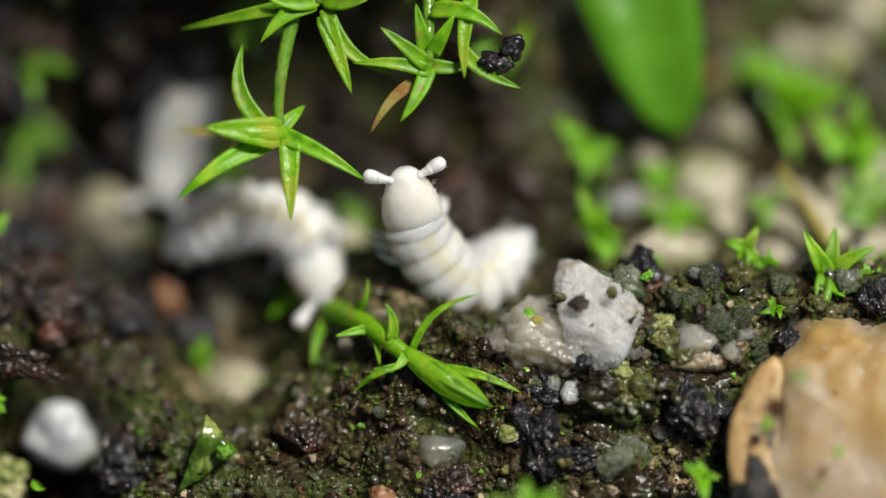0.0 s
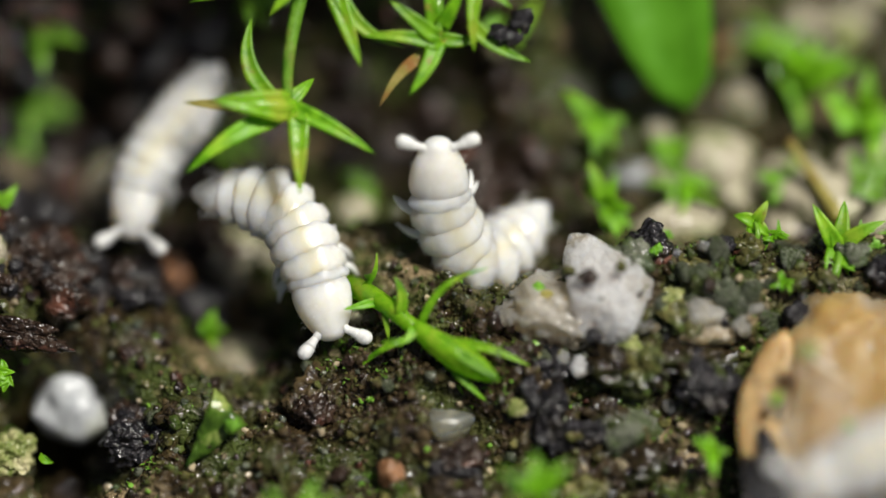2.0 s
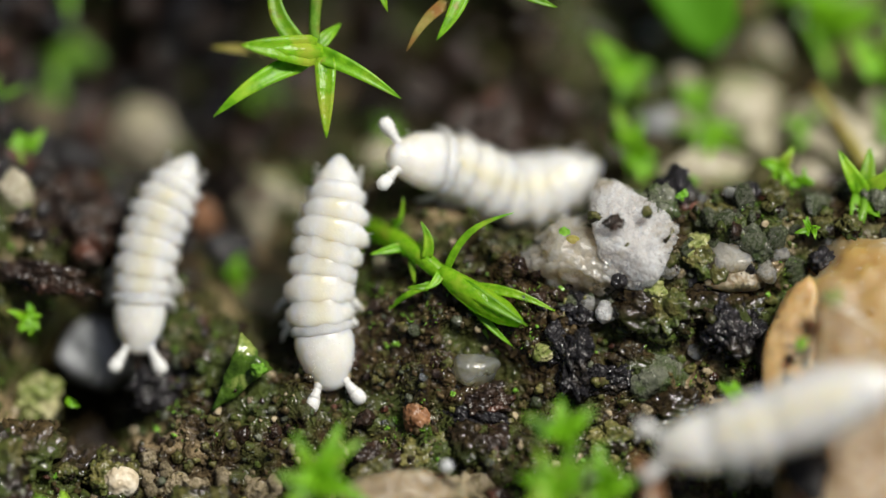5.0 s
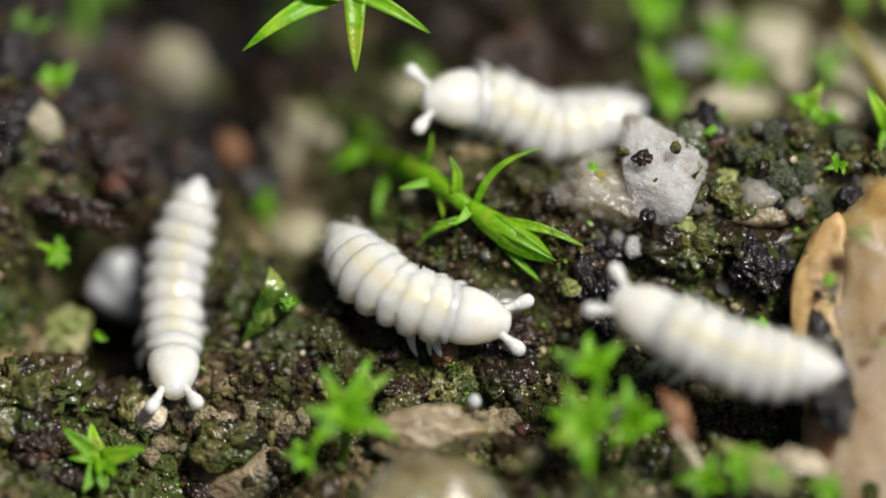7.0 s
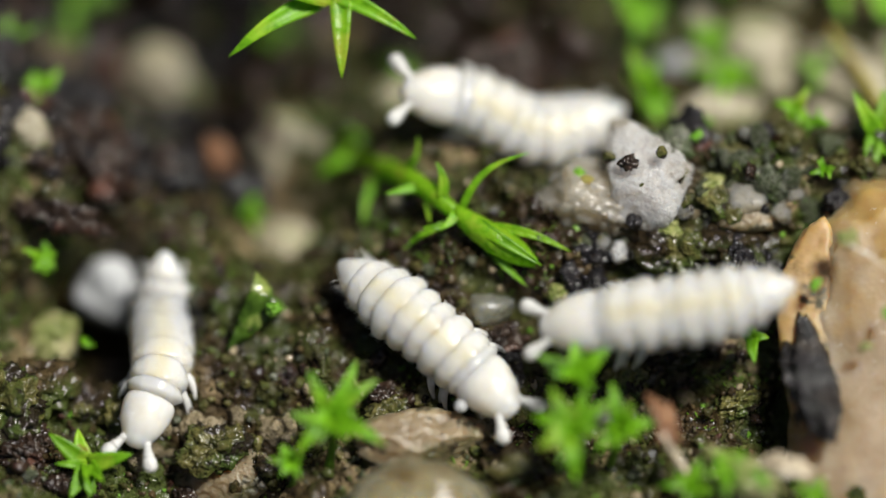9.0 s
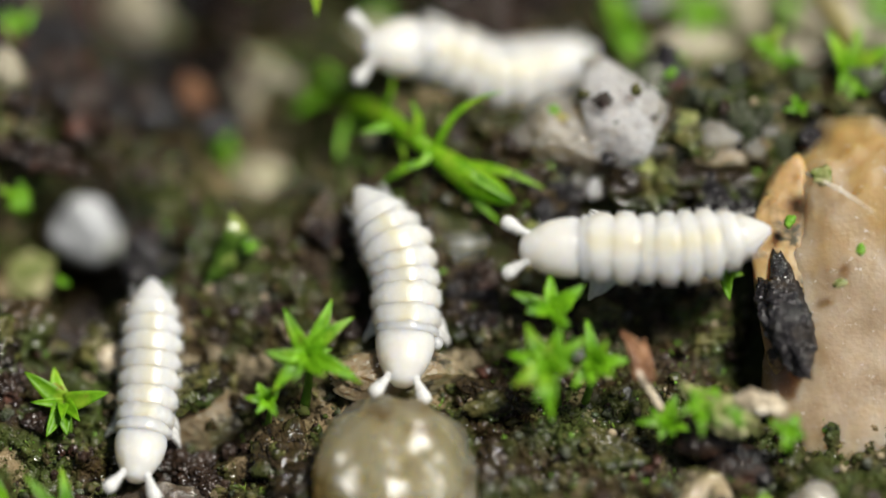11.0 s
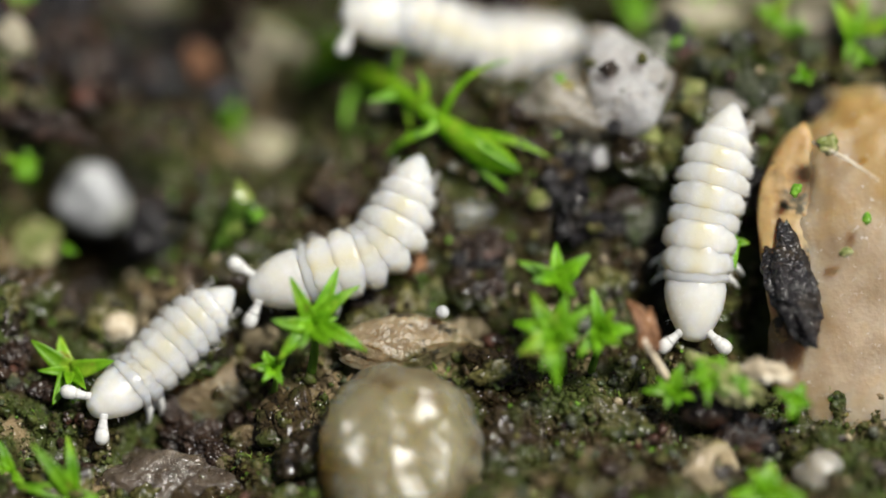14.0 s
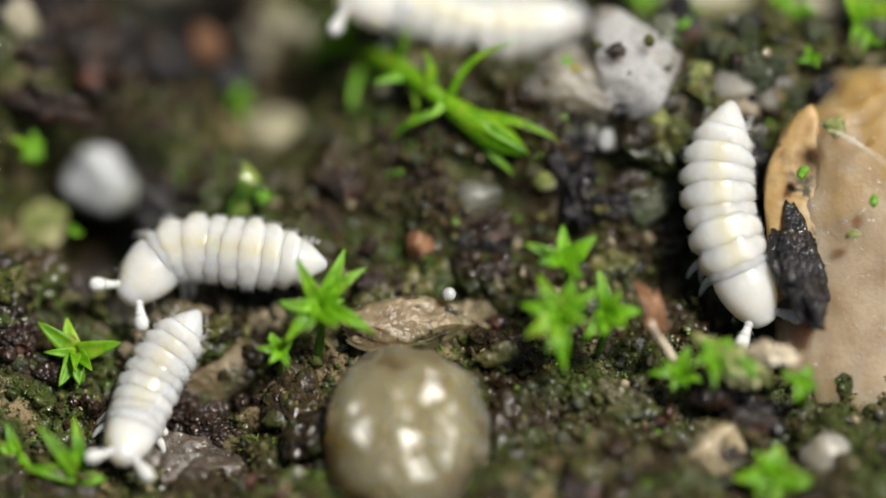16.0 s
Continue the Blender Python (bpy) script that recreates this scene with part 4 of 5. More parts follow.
# more tufts whose dark STEM green carries the shade of the hollow
for k in range(7):
    x, y = more.uniform(-4.0, 0.6), more.uniform(1.7, 3.4)
    tuft("moss tuft with deep shade put into its dark green", (x, y, soil_height(x, y) + 0.25), more.uniform(0.3, 0.55), 9, 220 + k, 0.16, STEM)

stone("clear_bead", (0.985, -2.475, 0.170), (0.045, 0.045, 0.045), AMBER_STONE, "tiny clear round grain held by moss leaves", "sand grain", 83, 0, 0, 0.03, 3)
clod("soil_lump", (-1.307, -2.988, -0.709), (0.26, 0.4, 0.13), CRUMB, "dark wet soil lump beside honey-coloured quartz", seed=84)
clod("soil_lump", (0.370, -3.183, -0.601), (0.26, 0.34, 0.22), CRUMB, "dark glistening soil lump beside honey-coloured quartz", seed=85)
clod("soil_lump", (0.281, -2.676, -0.420), (0.2, 0.14, 0.16), OLIVE, "olive-yellow algae-covered soil lump", seed=86)
clod("soil_lump", (1.581, -0.462, -0.348), (0.26, 0.3, 0.14), CHAR, "black glistening soil between quartz and pale stone", seed=87)
clod("soil_lump", (1.647, -0.796, -0.371), (0.3, 0.26, 0.18), OLIVE, "olive wet soil lump under the quartz", seed=88)
clod("soil_lump", (2.273, -0.309, -0.144), (0.26, 0.16, 0.14), TEAL, "grey-green glistening soil lump on the ridge", seed=89)
clod("soil_lump", (2.138, -0.951, -0.355), (0.26, 0.3, 0.2), CHAR, "black glistening soil beside pale stone", seed=90)
clod("soil_lump", (2.202, -3.122, -0.518), (0.4, 0.2, 0.15), CHAR, "black soil in the shade of a flake", seed=91)
clod("soil_lump", (1.265, -3.000, -0.572), (0.36, 0.26, 0.16), OLIVE, "olive-green algae-covered soil lump", seed=92)
clod("soil_lump", (-0.272, -1.828, -0.797), (0.3, 0.22, 0.16), OLIVE, "olive-green algae-covered soil lump", seed=93)
clod("soil_lump", (-2.060, -2.336, -0.758), (0.3, 0.24, 0.15), OLIVE, "olive-brown wet sandy soil lump", seed=95)
clod("soil_lump", (-3.712, -1.992, -0.653), (0.36, 0.36, 0.2), OLIVE, "olive-grey algae-covered soil lump", seed=96)
clod("soil_lump", (0.040, -1.524, -0.711), (0.34, 0.2, 0.18), CHAR, "black glistening wet soil lump", seed=97)
clod("dark_crumb", (2.806, -2.364, -0.198), (0.05, 0.06, 0.05), BARK, "dark brown crumb on pale stone", seed=98, levels=3)
clod("green_crust", (2.918, -1.027, 0.382), (0.1, 0.09, 0.06), MOSSY, "olive algae crust on pale stone", "algae", seed=99, levels=4)
clod("green_crust", (2.661, -1.310, 0.140), (0.05, 0.08, 0.05), ALGA, "bright green algae spot on pale stone", "algae", seed=100, levels=3)
star("small green moss sprig under a flake", (2.644, -3.000, -0.130), [(2.487, -2.940, -0.047), (2.776, -3.061, -0.103), (2.598, -3.162, -0.150), (2.711, -2.859, -0.119)], 0.12, (2.650, -3.020, -0.526), more=2, seed=43)

for x, y, z, reach, n, mat in ((1.95, -2.86, -0.08, 0.2, 14, LEAF), (2.2, -2.9, -0.06, 0.14, 10, ALGA), (2.0, -2.75, -0.06, 0.12, 8, LEAF_PALE)):
    tuft("bright green moss growing on a crumbly flake", (x, y, z), reach, n, 700 + n, 0.07, mat)
strew("sand_grain", 16, (0.8, 4.1, -0.75, 0.3), (0.05, 0.15), SAND, "small translucent beige sand grain on the ridge", "sand grain", 181, "sand grains on the ridge", 9)
strew("sand_grain", 30, (0.8, 4.1, -0.75, 0.3), (0.05, 0.13), TEAL, "small grey-green sand grain on the ridge", "sand grain", 191, "sand grains on the ridge", 9)
strew("sand_grain", 14, (0.9, 3.6, -0.7, 0.2), (0.05, 0.12), MILKY, "small clear quartz grain on the ridge", "sand grain", 201, "sand grains on the ridge", 9)
for k in range(12):
    x, y = more.uniform(1.5, 4.0), more.uniform(-0.25, 0.4)
    tuft("tiny green moss sprig on the ridge", (x, y, soil_height(x, y) + 0.08), more.uniform(0.07, 0.15), 6, 240 + k, 0.06, LEAF if k % 2 else ALGA)

clod("alga_crust", (1.634, -0.429, -0.178), (0.12, 0.16, 0.12), OLIVE, "olive wet algae crust at the quartz's foot", "algae", seed=301, levels=4)
clod("alga_crust", (1.835, -0.320, -0.149), (0.16, 0.12, 0.1), MOSSY, "green wet algae crust on the ridge", "algae", seed=302, levels=4)
clod("alga_crust", (2.037, -0.067, -0.164), (0.2, 0.12, 0.1), OLIVE, "olive wet algae crust on the ridge", "algae", seed=303, levels=4)
clod("alga_crust", (1.500, -0.664, -0.255), (0.14, 0.1, 0.1), MOSSY, "green wet algae crust at the quartz's foot", "algae", seed=304, levels=4)
clod("soil_lump", (0.563, -0.724, -0.393), (0.16, 0.1, 0.1), CHAR, "black glistening soil crumbs under milky quartz", seed=305, levels=4)
clod("soil_lump", (0.897, -0.825, -0.385), (0.2, 0.12, 0.12), CHAR, "black glistening soil crumbs under milky quartz", seed=306, levels=4)

stone("pale_pebble", (3.085, 0.856, -0.814), (0.42, 0.28, 0.2), GREY_STONE, "pale beige pebble behind the quartz ridge", "pebble", 312, -15, 5)
stone("pale_pebble", (3.497, 1.208, -0.981), (0.36, 0.28, 0.2), GREY_STONE, "pale beige pebble behind the quartz ridge", "pebble", 314, 25, 5)


# knobbly wet crusts of soil and algae, half sunk
crust = random.Random(501)
for k in range(26):
    x, y = crust.uniform(1.45, 3.6), crust.uniform(-0.85, 0.2)
    r = crust.uniform(0.09, 0.2)
    clod("soil_crust", (x, y, soil_height(x, y) + 0.02), (r, r * crust.uniform(0.7, 1.1), r * 0.7), (OLIVE, CHAR, CRUMB, TEAL)[k % 4],
         ("olive algae-coated wet soil crust on the ridge", "black glistening soil crust on the ridge", "dark brown wet soil crust on the ridge", "grey-green wet soil crust on the ridge")[k % 4],
         "soil lump", 520 + k, 3.4, 4)
for k in range(54):
    x, y = crust.uniform(-3.8, 2.4), crust.uniform(-4.1, -0.9)
    r = crust.uniform(0.1, 0.32)
    clod("soil_crust", (x, y, soil_height(x, y) - 0.02), (r, r * crust.uniform(0.6, 1.1), 0.05 + 0.25 * r), (CRUMB, BARK, OLIVE, CRUMB, BARK)[k % 5],
         ("dark wet crumbly soil crust", "red-brown humus crust on soil", "olive algae-coated soil crust", "dark wet crumbly soil crust", "red-brown humus crust on soil")[k % 5],
         "soil lump", 560 + k, 3.4, 5 if r > 0.2 else 4)


def heap(name, count, middle, reach, sizes, material, label, category, seed, group):
    """A loose heap of single grains round a spot."""
    x, y = middle[0], middle[1]
    strew(name, count, (x - reach[0], x + reach[0], y - reach[1], y + reach[1]), sizes, material, label, category, seed, group, 9)


heap("sand_grain", 34, (-0.268, -2.271, -0.632), (0.42, 0.16), (0.04, 0.15), SAND, "small wet yellowish sand grain in a heap", "sand grain", 321, "heaped sand grains")
heap("sand_grain", 26, (-2.638, -2.024, -0.855), (0.3, 0.3), (0.04, 0.12), SAND, "small wet yellowish sand grain in a heap", "sand grain", 331, "heaped sand grains")
heap("sand_grain", 26, (-1.972, -2.296, -0.849), (0.5, 0.25), (0.04, 0.14), SAND, "small wet yellowish sand grain in a heap", "sand grain", 341, "heaped sand grains")
heap("sand_grain", 24, (2.214, -0.320, -0.149), (0.45, 0.25), (0.05, 0.14), TEAL, "small grey-green glossy grain on the ridge", "sand grain", 351, "sand grains on the ridge")
heap("sand_grain", 18, (2.080, -0.805, -0.375), (0.4, 0.3), (0.05, 0.14), MILKY, "small clear quartz grain beside the pink stone", "sand grain", 361, "sand grains on the ridge")

stone("beige_stone", (-1.975, -2.528, -0.958), (0.42, 0.3, 0.12), BEIGE, "flat pinkish beige stone half sunk in soil", "stone", 401, 20, 4, 0.3, 5, 0.08)
stone("beige_stone", (-0.45, -2.33, -0.58), (0.55, 0.24, 0.14), BEIGE, "flat pinkish beige stone behind honey-coloured quartz", "stone", 402, 8, 4, 0.3, 5, 0.08)

for k in range(5):
    x, y = more.uniform(1.0, 4.0), more.uniform(0.8, 2.8)
    tuft("small green moss tuft among pale pebbles", (x, y, soil_height(x, y) + 0.15), more.uniform(0.2, 0.35), 9, 270 + k, 0.1, LEAF if k % 2 else MOSSY)
# small tufts, shade again given by the dark STEM colour
for k in range(6):
    x, y = more.uniform(-3.8, 0.4), more.uniform(0.9, 2.6)
    tuft("small dark green moss tuft in the hollow", (x, y, soil_height(x, y) + 0.12), more.uniform(0.2, 0.3), 8, 290 + k, 0.09, STEM)

clod("dark_speck", (1.297, -0.404, 0.032), (0.035, 0.03, 0.025), OLIVE, "tiny brown speck of soil on quartz", "soil speck", seed=421, levels=3)
clod("alga_crust", (1.031, -0.160, 0.036), (0.07, 0.05, 0.05), OLIVE, "olive algae film on quartz", "algae", seed=422, levels=3)
clod("alga_crust", (1.588, -0.289, -0.002), (0.06, 0.09, 0.05), OLIVE, "olive algae film on quartz", "algae", seed=423, levels=3)
clod("green_crust", (3.052, -1.805, 0.041), (0.06, 0.05, 0.03), MOSSY, "olive algae crust on pale stone", "algae", seed=424, levels=3)
clod("green_crust", (3.209, -1.562, 0.154), (0.05, 0.06, 0.03), ALGA, "bright green algae spot on pale stone", "algae", seed=425, levels=3)


# ---- springtails ----
# name, middle as a share of the length, half length as a share, width
SEGMENTS = (("thorax_segment", 0.258, 0.024, 0.92), ("thorax_segment", 0.322, 0.046, 0.98), ("thorax_segment", 0.412, 0.048, 1.02),
            ("abdomen_segment", 0.500, 0.043, 1.02), ("abdomen_segment", 0.583, 0.043, 1.04), ("abdomen_segment", 0.664, 0.041, 1.05),
            ("abdomen_segment", 0.744, 0.041, 1.0), ("abdomen_segment", 0.822, 0.040, 0.86), ("abdomen_segment", 0.912, 0.060, 0.66))


def bristles(owner, spots, length):
    """Thin hairs standing on a body part."""
    verts, faces = [], []
    for p, d in spots:
        p, d = Vector(p), Vector(d).normalized()
        side = d.orthogonal().normalized()
        other = d.cross(side)
        i = len(verts)
        for k in range(3):
            a = 2.1 * k
            verts.append(p - d * 0.01 + (side * math.cos(a) + other * math.sin(a)) * 0.0030)
        verts.append(p + d * length)
        faces += [(i, i + 1, i + 3), (i + 1, i + 2, i + 3), (i + 2, i, i + 3)]
    tagged(hang("bristles", shape("bristles", verts, faces, LIMB), owner), kind="stuff")


def springtail(label, length, half, seed, spread_horns=40):
    """A plump white springtail in rigid pieces: head with antennae, nine body rings, six legs. x is ahead."""
    rnd = random.Random(seed)
    root = base("springtail", (0, 0, 0), label, "springtail", "springtails on the soil")
    pieces, horns, legs = [], [], []
    k, hw = length, half
    # head: broad and straight behind, rounded to a blunt muzzle
    prof = ((-0.132, 0.55), (-0.130, 0.76), (-0.124, 0.91), (-0.112, 0.99), (-0.085, 1.03), (-0.045, 1.0), (-0.005, 0.92), (0.03, 0.81),
            (0.06, 0.67), (0.082, 0.55), (0.100, 0.45), (0.112, 0.33), (0.118, 0.12))
    cheeks = lambda a: 1.0 + 0.03 * math.cos(2 * a)
    v, f = lathe([(x * k, hw * 0.86 * w, hw * 0.66 * w ** 0.8, -0.06 * hw * (x > 0.04)) for x, w in prof], 26, cheeks)
    head = hang("head", shape("head", v, f, BODY), root)
    bristles(head, [((rnd.uniform(-0.1, 0.05) * k, math.cos(a) * hw * 0.80, math.sin(a) * hw * 0.66), (0.4, math.cos(a), math.sin(a)))
                    for a in [rnd.uniform(-0.4, 3.5) for _ in range(60)]], 0.032)
    pieces.append((head, 0.118))
    for side in (1, -1):
        st = []
        art = ((0.0, 0.20, 0.040, 0.033), (0.18, 0.18, 0.032, 0.036), (0.34, 0.18, 0.036, 0.046))
        reach = 0.24
        for x0, ln, r0, r1 in art:
            for s, g in ((0.08, 0.95), (0.3, 1.0), (0.7, 1.01), (0.92, 0.96)):
                st.append(((x0 + ln * s) * reach, (r0 + (r1 - r0) * s) * g, (r0 + (r1 - r0) * s) * g, 0.0))
        for s, r in ((0.51, 0.043), (0.57, 0.051), (0.67, 0.057), (0.80, 0.059), (0.91, 0.053), (0.99, 0.038), (1.04, 0.016)):
            st.append((s * reach, r, r * 0.92, 0.0))
        v, f = lathe(st, 10)
        horn = hang("antenna", shape("antenna", v, f, LIMB), head, "short clubbed white antenna")
        horn.matrix_basis = pose(0.080 * k * U, side * 0.37 * hw * U, 0.06 * hw * U, 0, 6, side * spread_horns)
        bristles(horn, [((rnd.uniform(0.3, 0.98) * reach, math.cos(a) * 0.05, math.sin(a) * 0.05), (0.6, math.cos(a), math.sin(a)))
                        for a in [rnd.uniform(0, 6.3) for _ in range(30)]], 0.028)
        horns.append((horn, side, horn.matrix_basis.copy()))
    # rings
    for j, (name, at, share, wide) in enumerate(SEGMENTS):
        w, hl = hw * wide * rnd.uniform(0.97, 1.03), share * k
        tail = j == len(SEGMENTS) - 1
        if tail:
            prof = ((-1.46, 0.06), (-1.40, 0.17), (-1.22, 0.30), (-0.95, 0.45), (-0.6, 0.63), (-0.2, 0.84), (0.2, 1.0), (0.55, 1.06), (0.9, 1.0), (1.2, 0.82), (1.4, 0.5))
            rings = [(x * hl, w * g, w * 0.78 * g, 0.0) for x, g in prof]
        else:
            # a soft cushion: its ends sink into its neighbours
            rings = []
            for x in (-1.70, -1.66, -1.56, -1.40, -1.2, -1.0, -0.8, -0.55, -0.25, 0.05, 0.35, 0.6, 0.85, 1.05, 1.25, 1.45, 1.60, 1.68):
                g = max(0.01, 1 - abs(x / 1.72) ** 7) ** 0.28 * (1.0 - 0.018 * x)
                rings.append((x * hl, w * g, w * (0.80 - 0.012 * x * x) * g, 0.0, 1.07 - 0.19 * min(1.2, abs(x)) ** 2.2))
        lobes = lambda a: 1.0 - 0.03 * math.exp(-((abs(math.cos(a)) - 0.72) / 0.09) ** 2) + 0.008 * math.cos(5 * a + j) + 0.008 * math.cos(9 * a + 2 * j) - 0.10 / (1 + math.exp(14 * (math.sin(a) + 0.55)))
        v, f = lathe(rings, 40, lobes)
        ring = hang(name, shape(name, v, f, GUT_BODY if 1 <= j <= 6 else BODY), root)
        bristles(ring, [((rnd.uniform(-0.7, 0.7) * hl, math.cos(a) * w * 1.0, math.sin(a) * w * 0.74), (-0.35, math.cos(a), math.sin(a)))
                        for a in [rnd.choice((rnd.uniform(-0.4, 0.5), rnd.uniform(2.6, 3.5), rnd.uniform(0, 3.14))) for _ in range(110 if j else 30)]],
                 0.034 if j < 5 else 0.046)
        pieces.append((ring, at))
        if name == "thorax_segment":
            for side in (1, -1):
                line = bend([(0, side * 0.5 * w, -0.3 * w), (0.02, side * 0.95 * w, -0.42 * w), (0.06, side * 1.2 * w, -0.7 * w), (0.10, side * 1.32 * w, -1.0 * w)], 3)
                r = [0.052 - 0.042 * q / (len(line) - 1) for q in range(len(line))]
                v, f = tube(line, r, 8)
                leg = hang("leg", shape("leg", v, f, LIMB), ring)
                leg.matrix_basis = pose(0, 0, 0, 0, 0, side * (22 - 20 * j))
                legs.append((leg, side, j, leg.matrix_basis.copy()))
    return root, pieces, horns, legs


def along(points, s):
    """The place and direction at the share s of a bent line, from nose to tail."""
    line = bend(points, 12)
    steps = [(line[i + 1] - line[i]).length for i in range(len(line) - 1)]
    far = s * sum(steps)
    for i, d in enumerate(steps):
        if far <= d or i == len(steps) - 1:
            a, b = line[max(i - 3, 0)], line[min(i + 4, len(line) - 1)]
            return line[i].lerp(line[i + 1], far / d if d else 0.0), (a - b).normalized()
        far -= d


def between(a, b, s):
    """A posture between two postures: carried, turned and reshaped."""
    def split(p):
        p = [Vector(q) for q in p]
        c = sum(p, Vector()) / 4
        d = p[0] - p[3]
        return c, math.atan2(d.y, d.x), [Matrix.Rotation(-math.atan2(d.y, d.x), 3, "Z") @ (q - c) for q in p]
    ca, ta, la = split(a)
    cb, tb, lb = split(b)
    turn = (tb - ta + math.pi) % (2 * math.pi) - math.pi
    m = Matrix.Rotation(ta + turn * s, 3, "Z")
    return [ca.lerp(cb, s) + m @ p.lerp(q, s) for p, q in zip(la, lb)]


def crawl(animal, way):
    """Keys for a springtail: rows of seconds and its nose, two places along the back, and its tail (mm)."""
    root, pieces, horns, legs = animal
    rows = []
    for i, (t, *pts) in enumerate(way):
        if i and t - way[i - 1][0] > 1.0:
            t0, *p0 = way[i - 1]
            for s in (0.25, 0.5, 0.75):
                e = s * s * (3 - 2 * s)
                rows.append((t0 + (t - t0) * s, between(p0, pts, e)))
        rows.append((t, [Vector(p) for p in pts]))
    root_rows, piece_rows = [], [[] for _ in pieces]
    for t, pts in rows:
        mid, ahead = along(pts, 0.5)
        d = pts[0] - pts[3]
        r = pose(mid.x * U, mid.y * U, (mid.z - 0.24) * U, 0, 0, math.degrees(math.atan2(d.y, d.x)))
        root_rows.append((t, r))
        back = r.inverted()
        for k, (ob, s) in enumerate(pieces):
            p, ahead = along(pts, s)
            left = Vector((0, -0.2, 1)).cross(ahead).normalized()
            up = ahead.cross(left)
            m = Matrix((ahead, left, up)).transposed().to_4x4()
            m.translation = p * U
            piece_rows[k].append((t, back @ m))
    walk(root, root_rows)
    for (ob, _), keyed in zip(pieces, piece_rows):
        walk(ob, keyed)
    beats = [0.25 * k for k in range(65)]
    for ob, side, rest in horns:
        walk(ob, [(t, rest @ pose(0, 0, 0, 0, 9 * math.sin(2.3 * t + side), 11 * math.sin(3.1 * t + 1.7 * side))) for t in beats])
    for ob, side, j, rest in legs:
        walk(ob, [(t, rest @ pose(0, 0, 0, 0, 0, 13 * math.sin(6.0 * t + math.pi * (j + (side > 0))))) for t in beats])


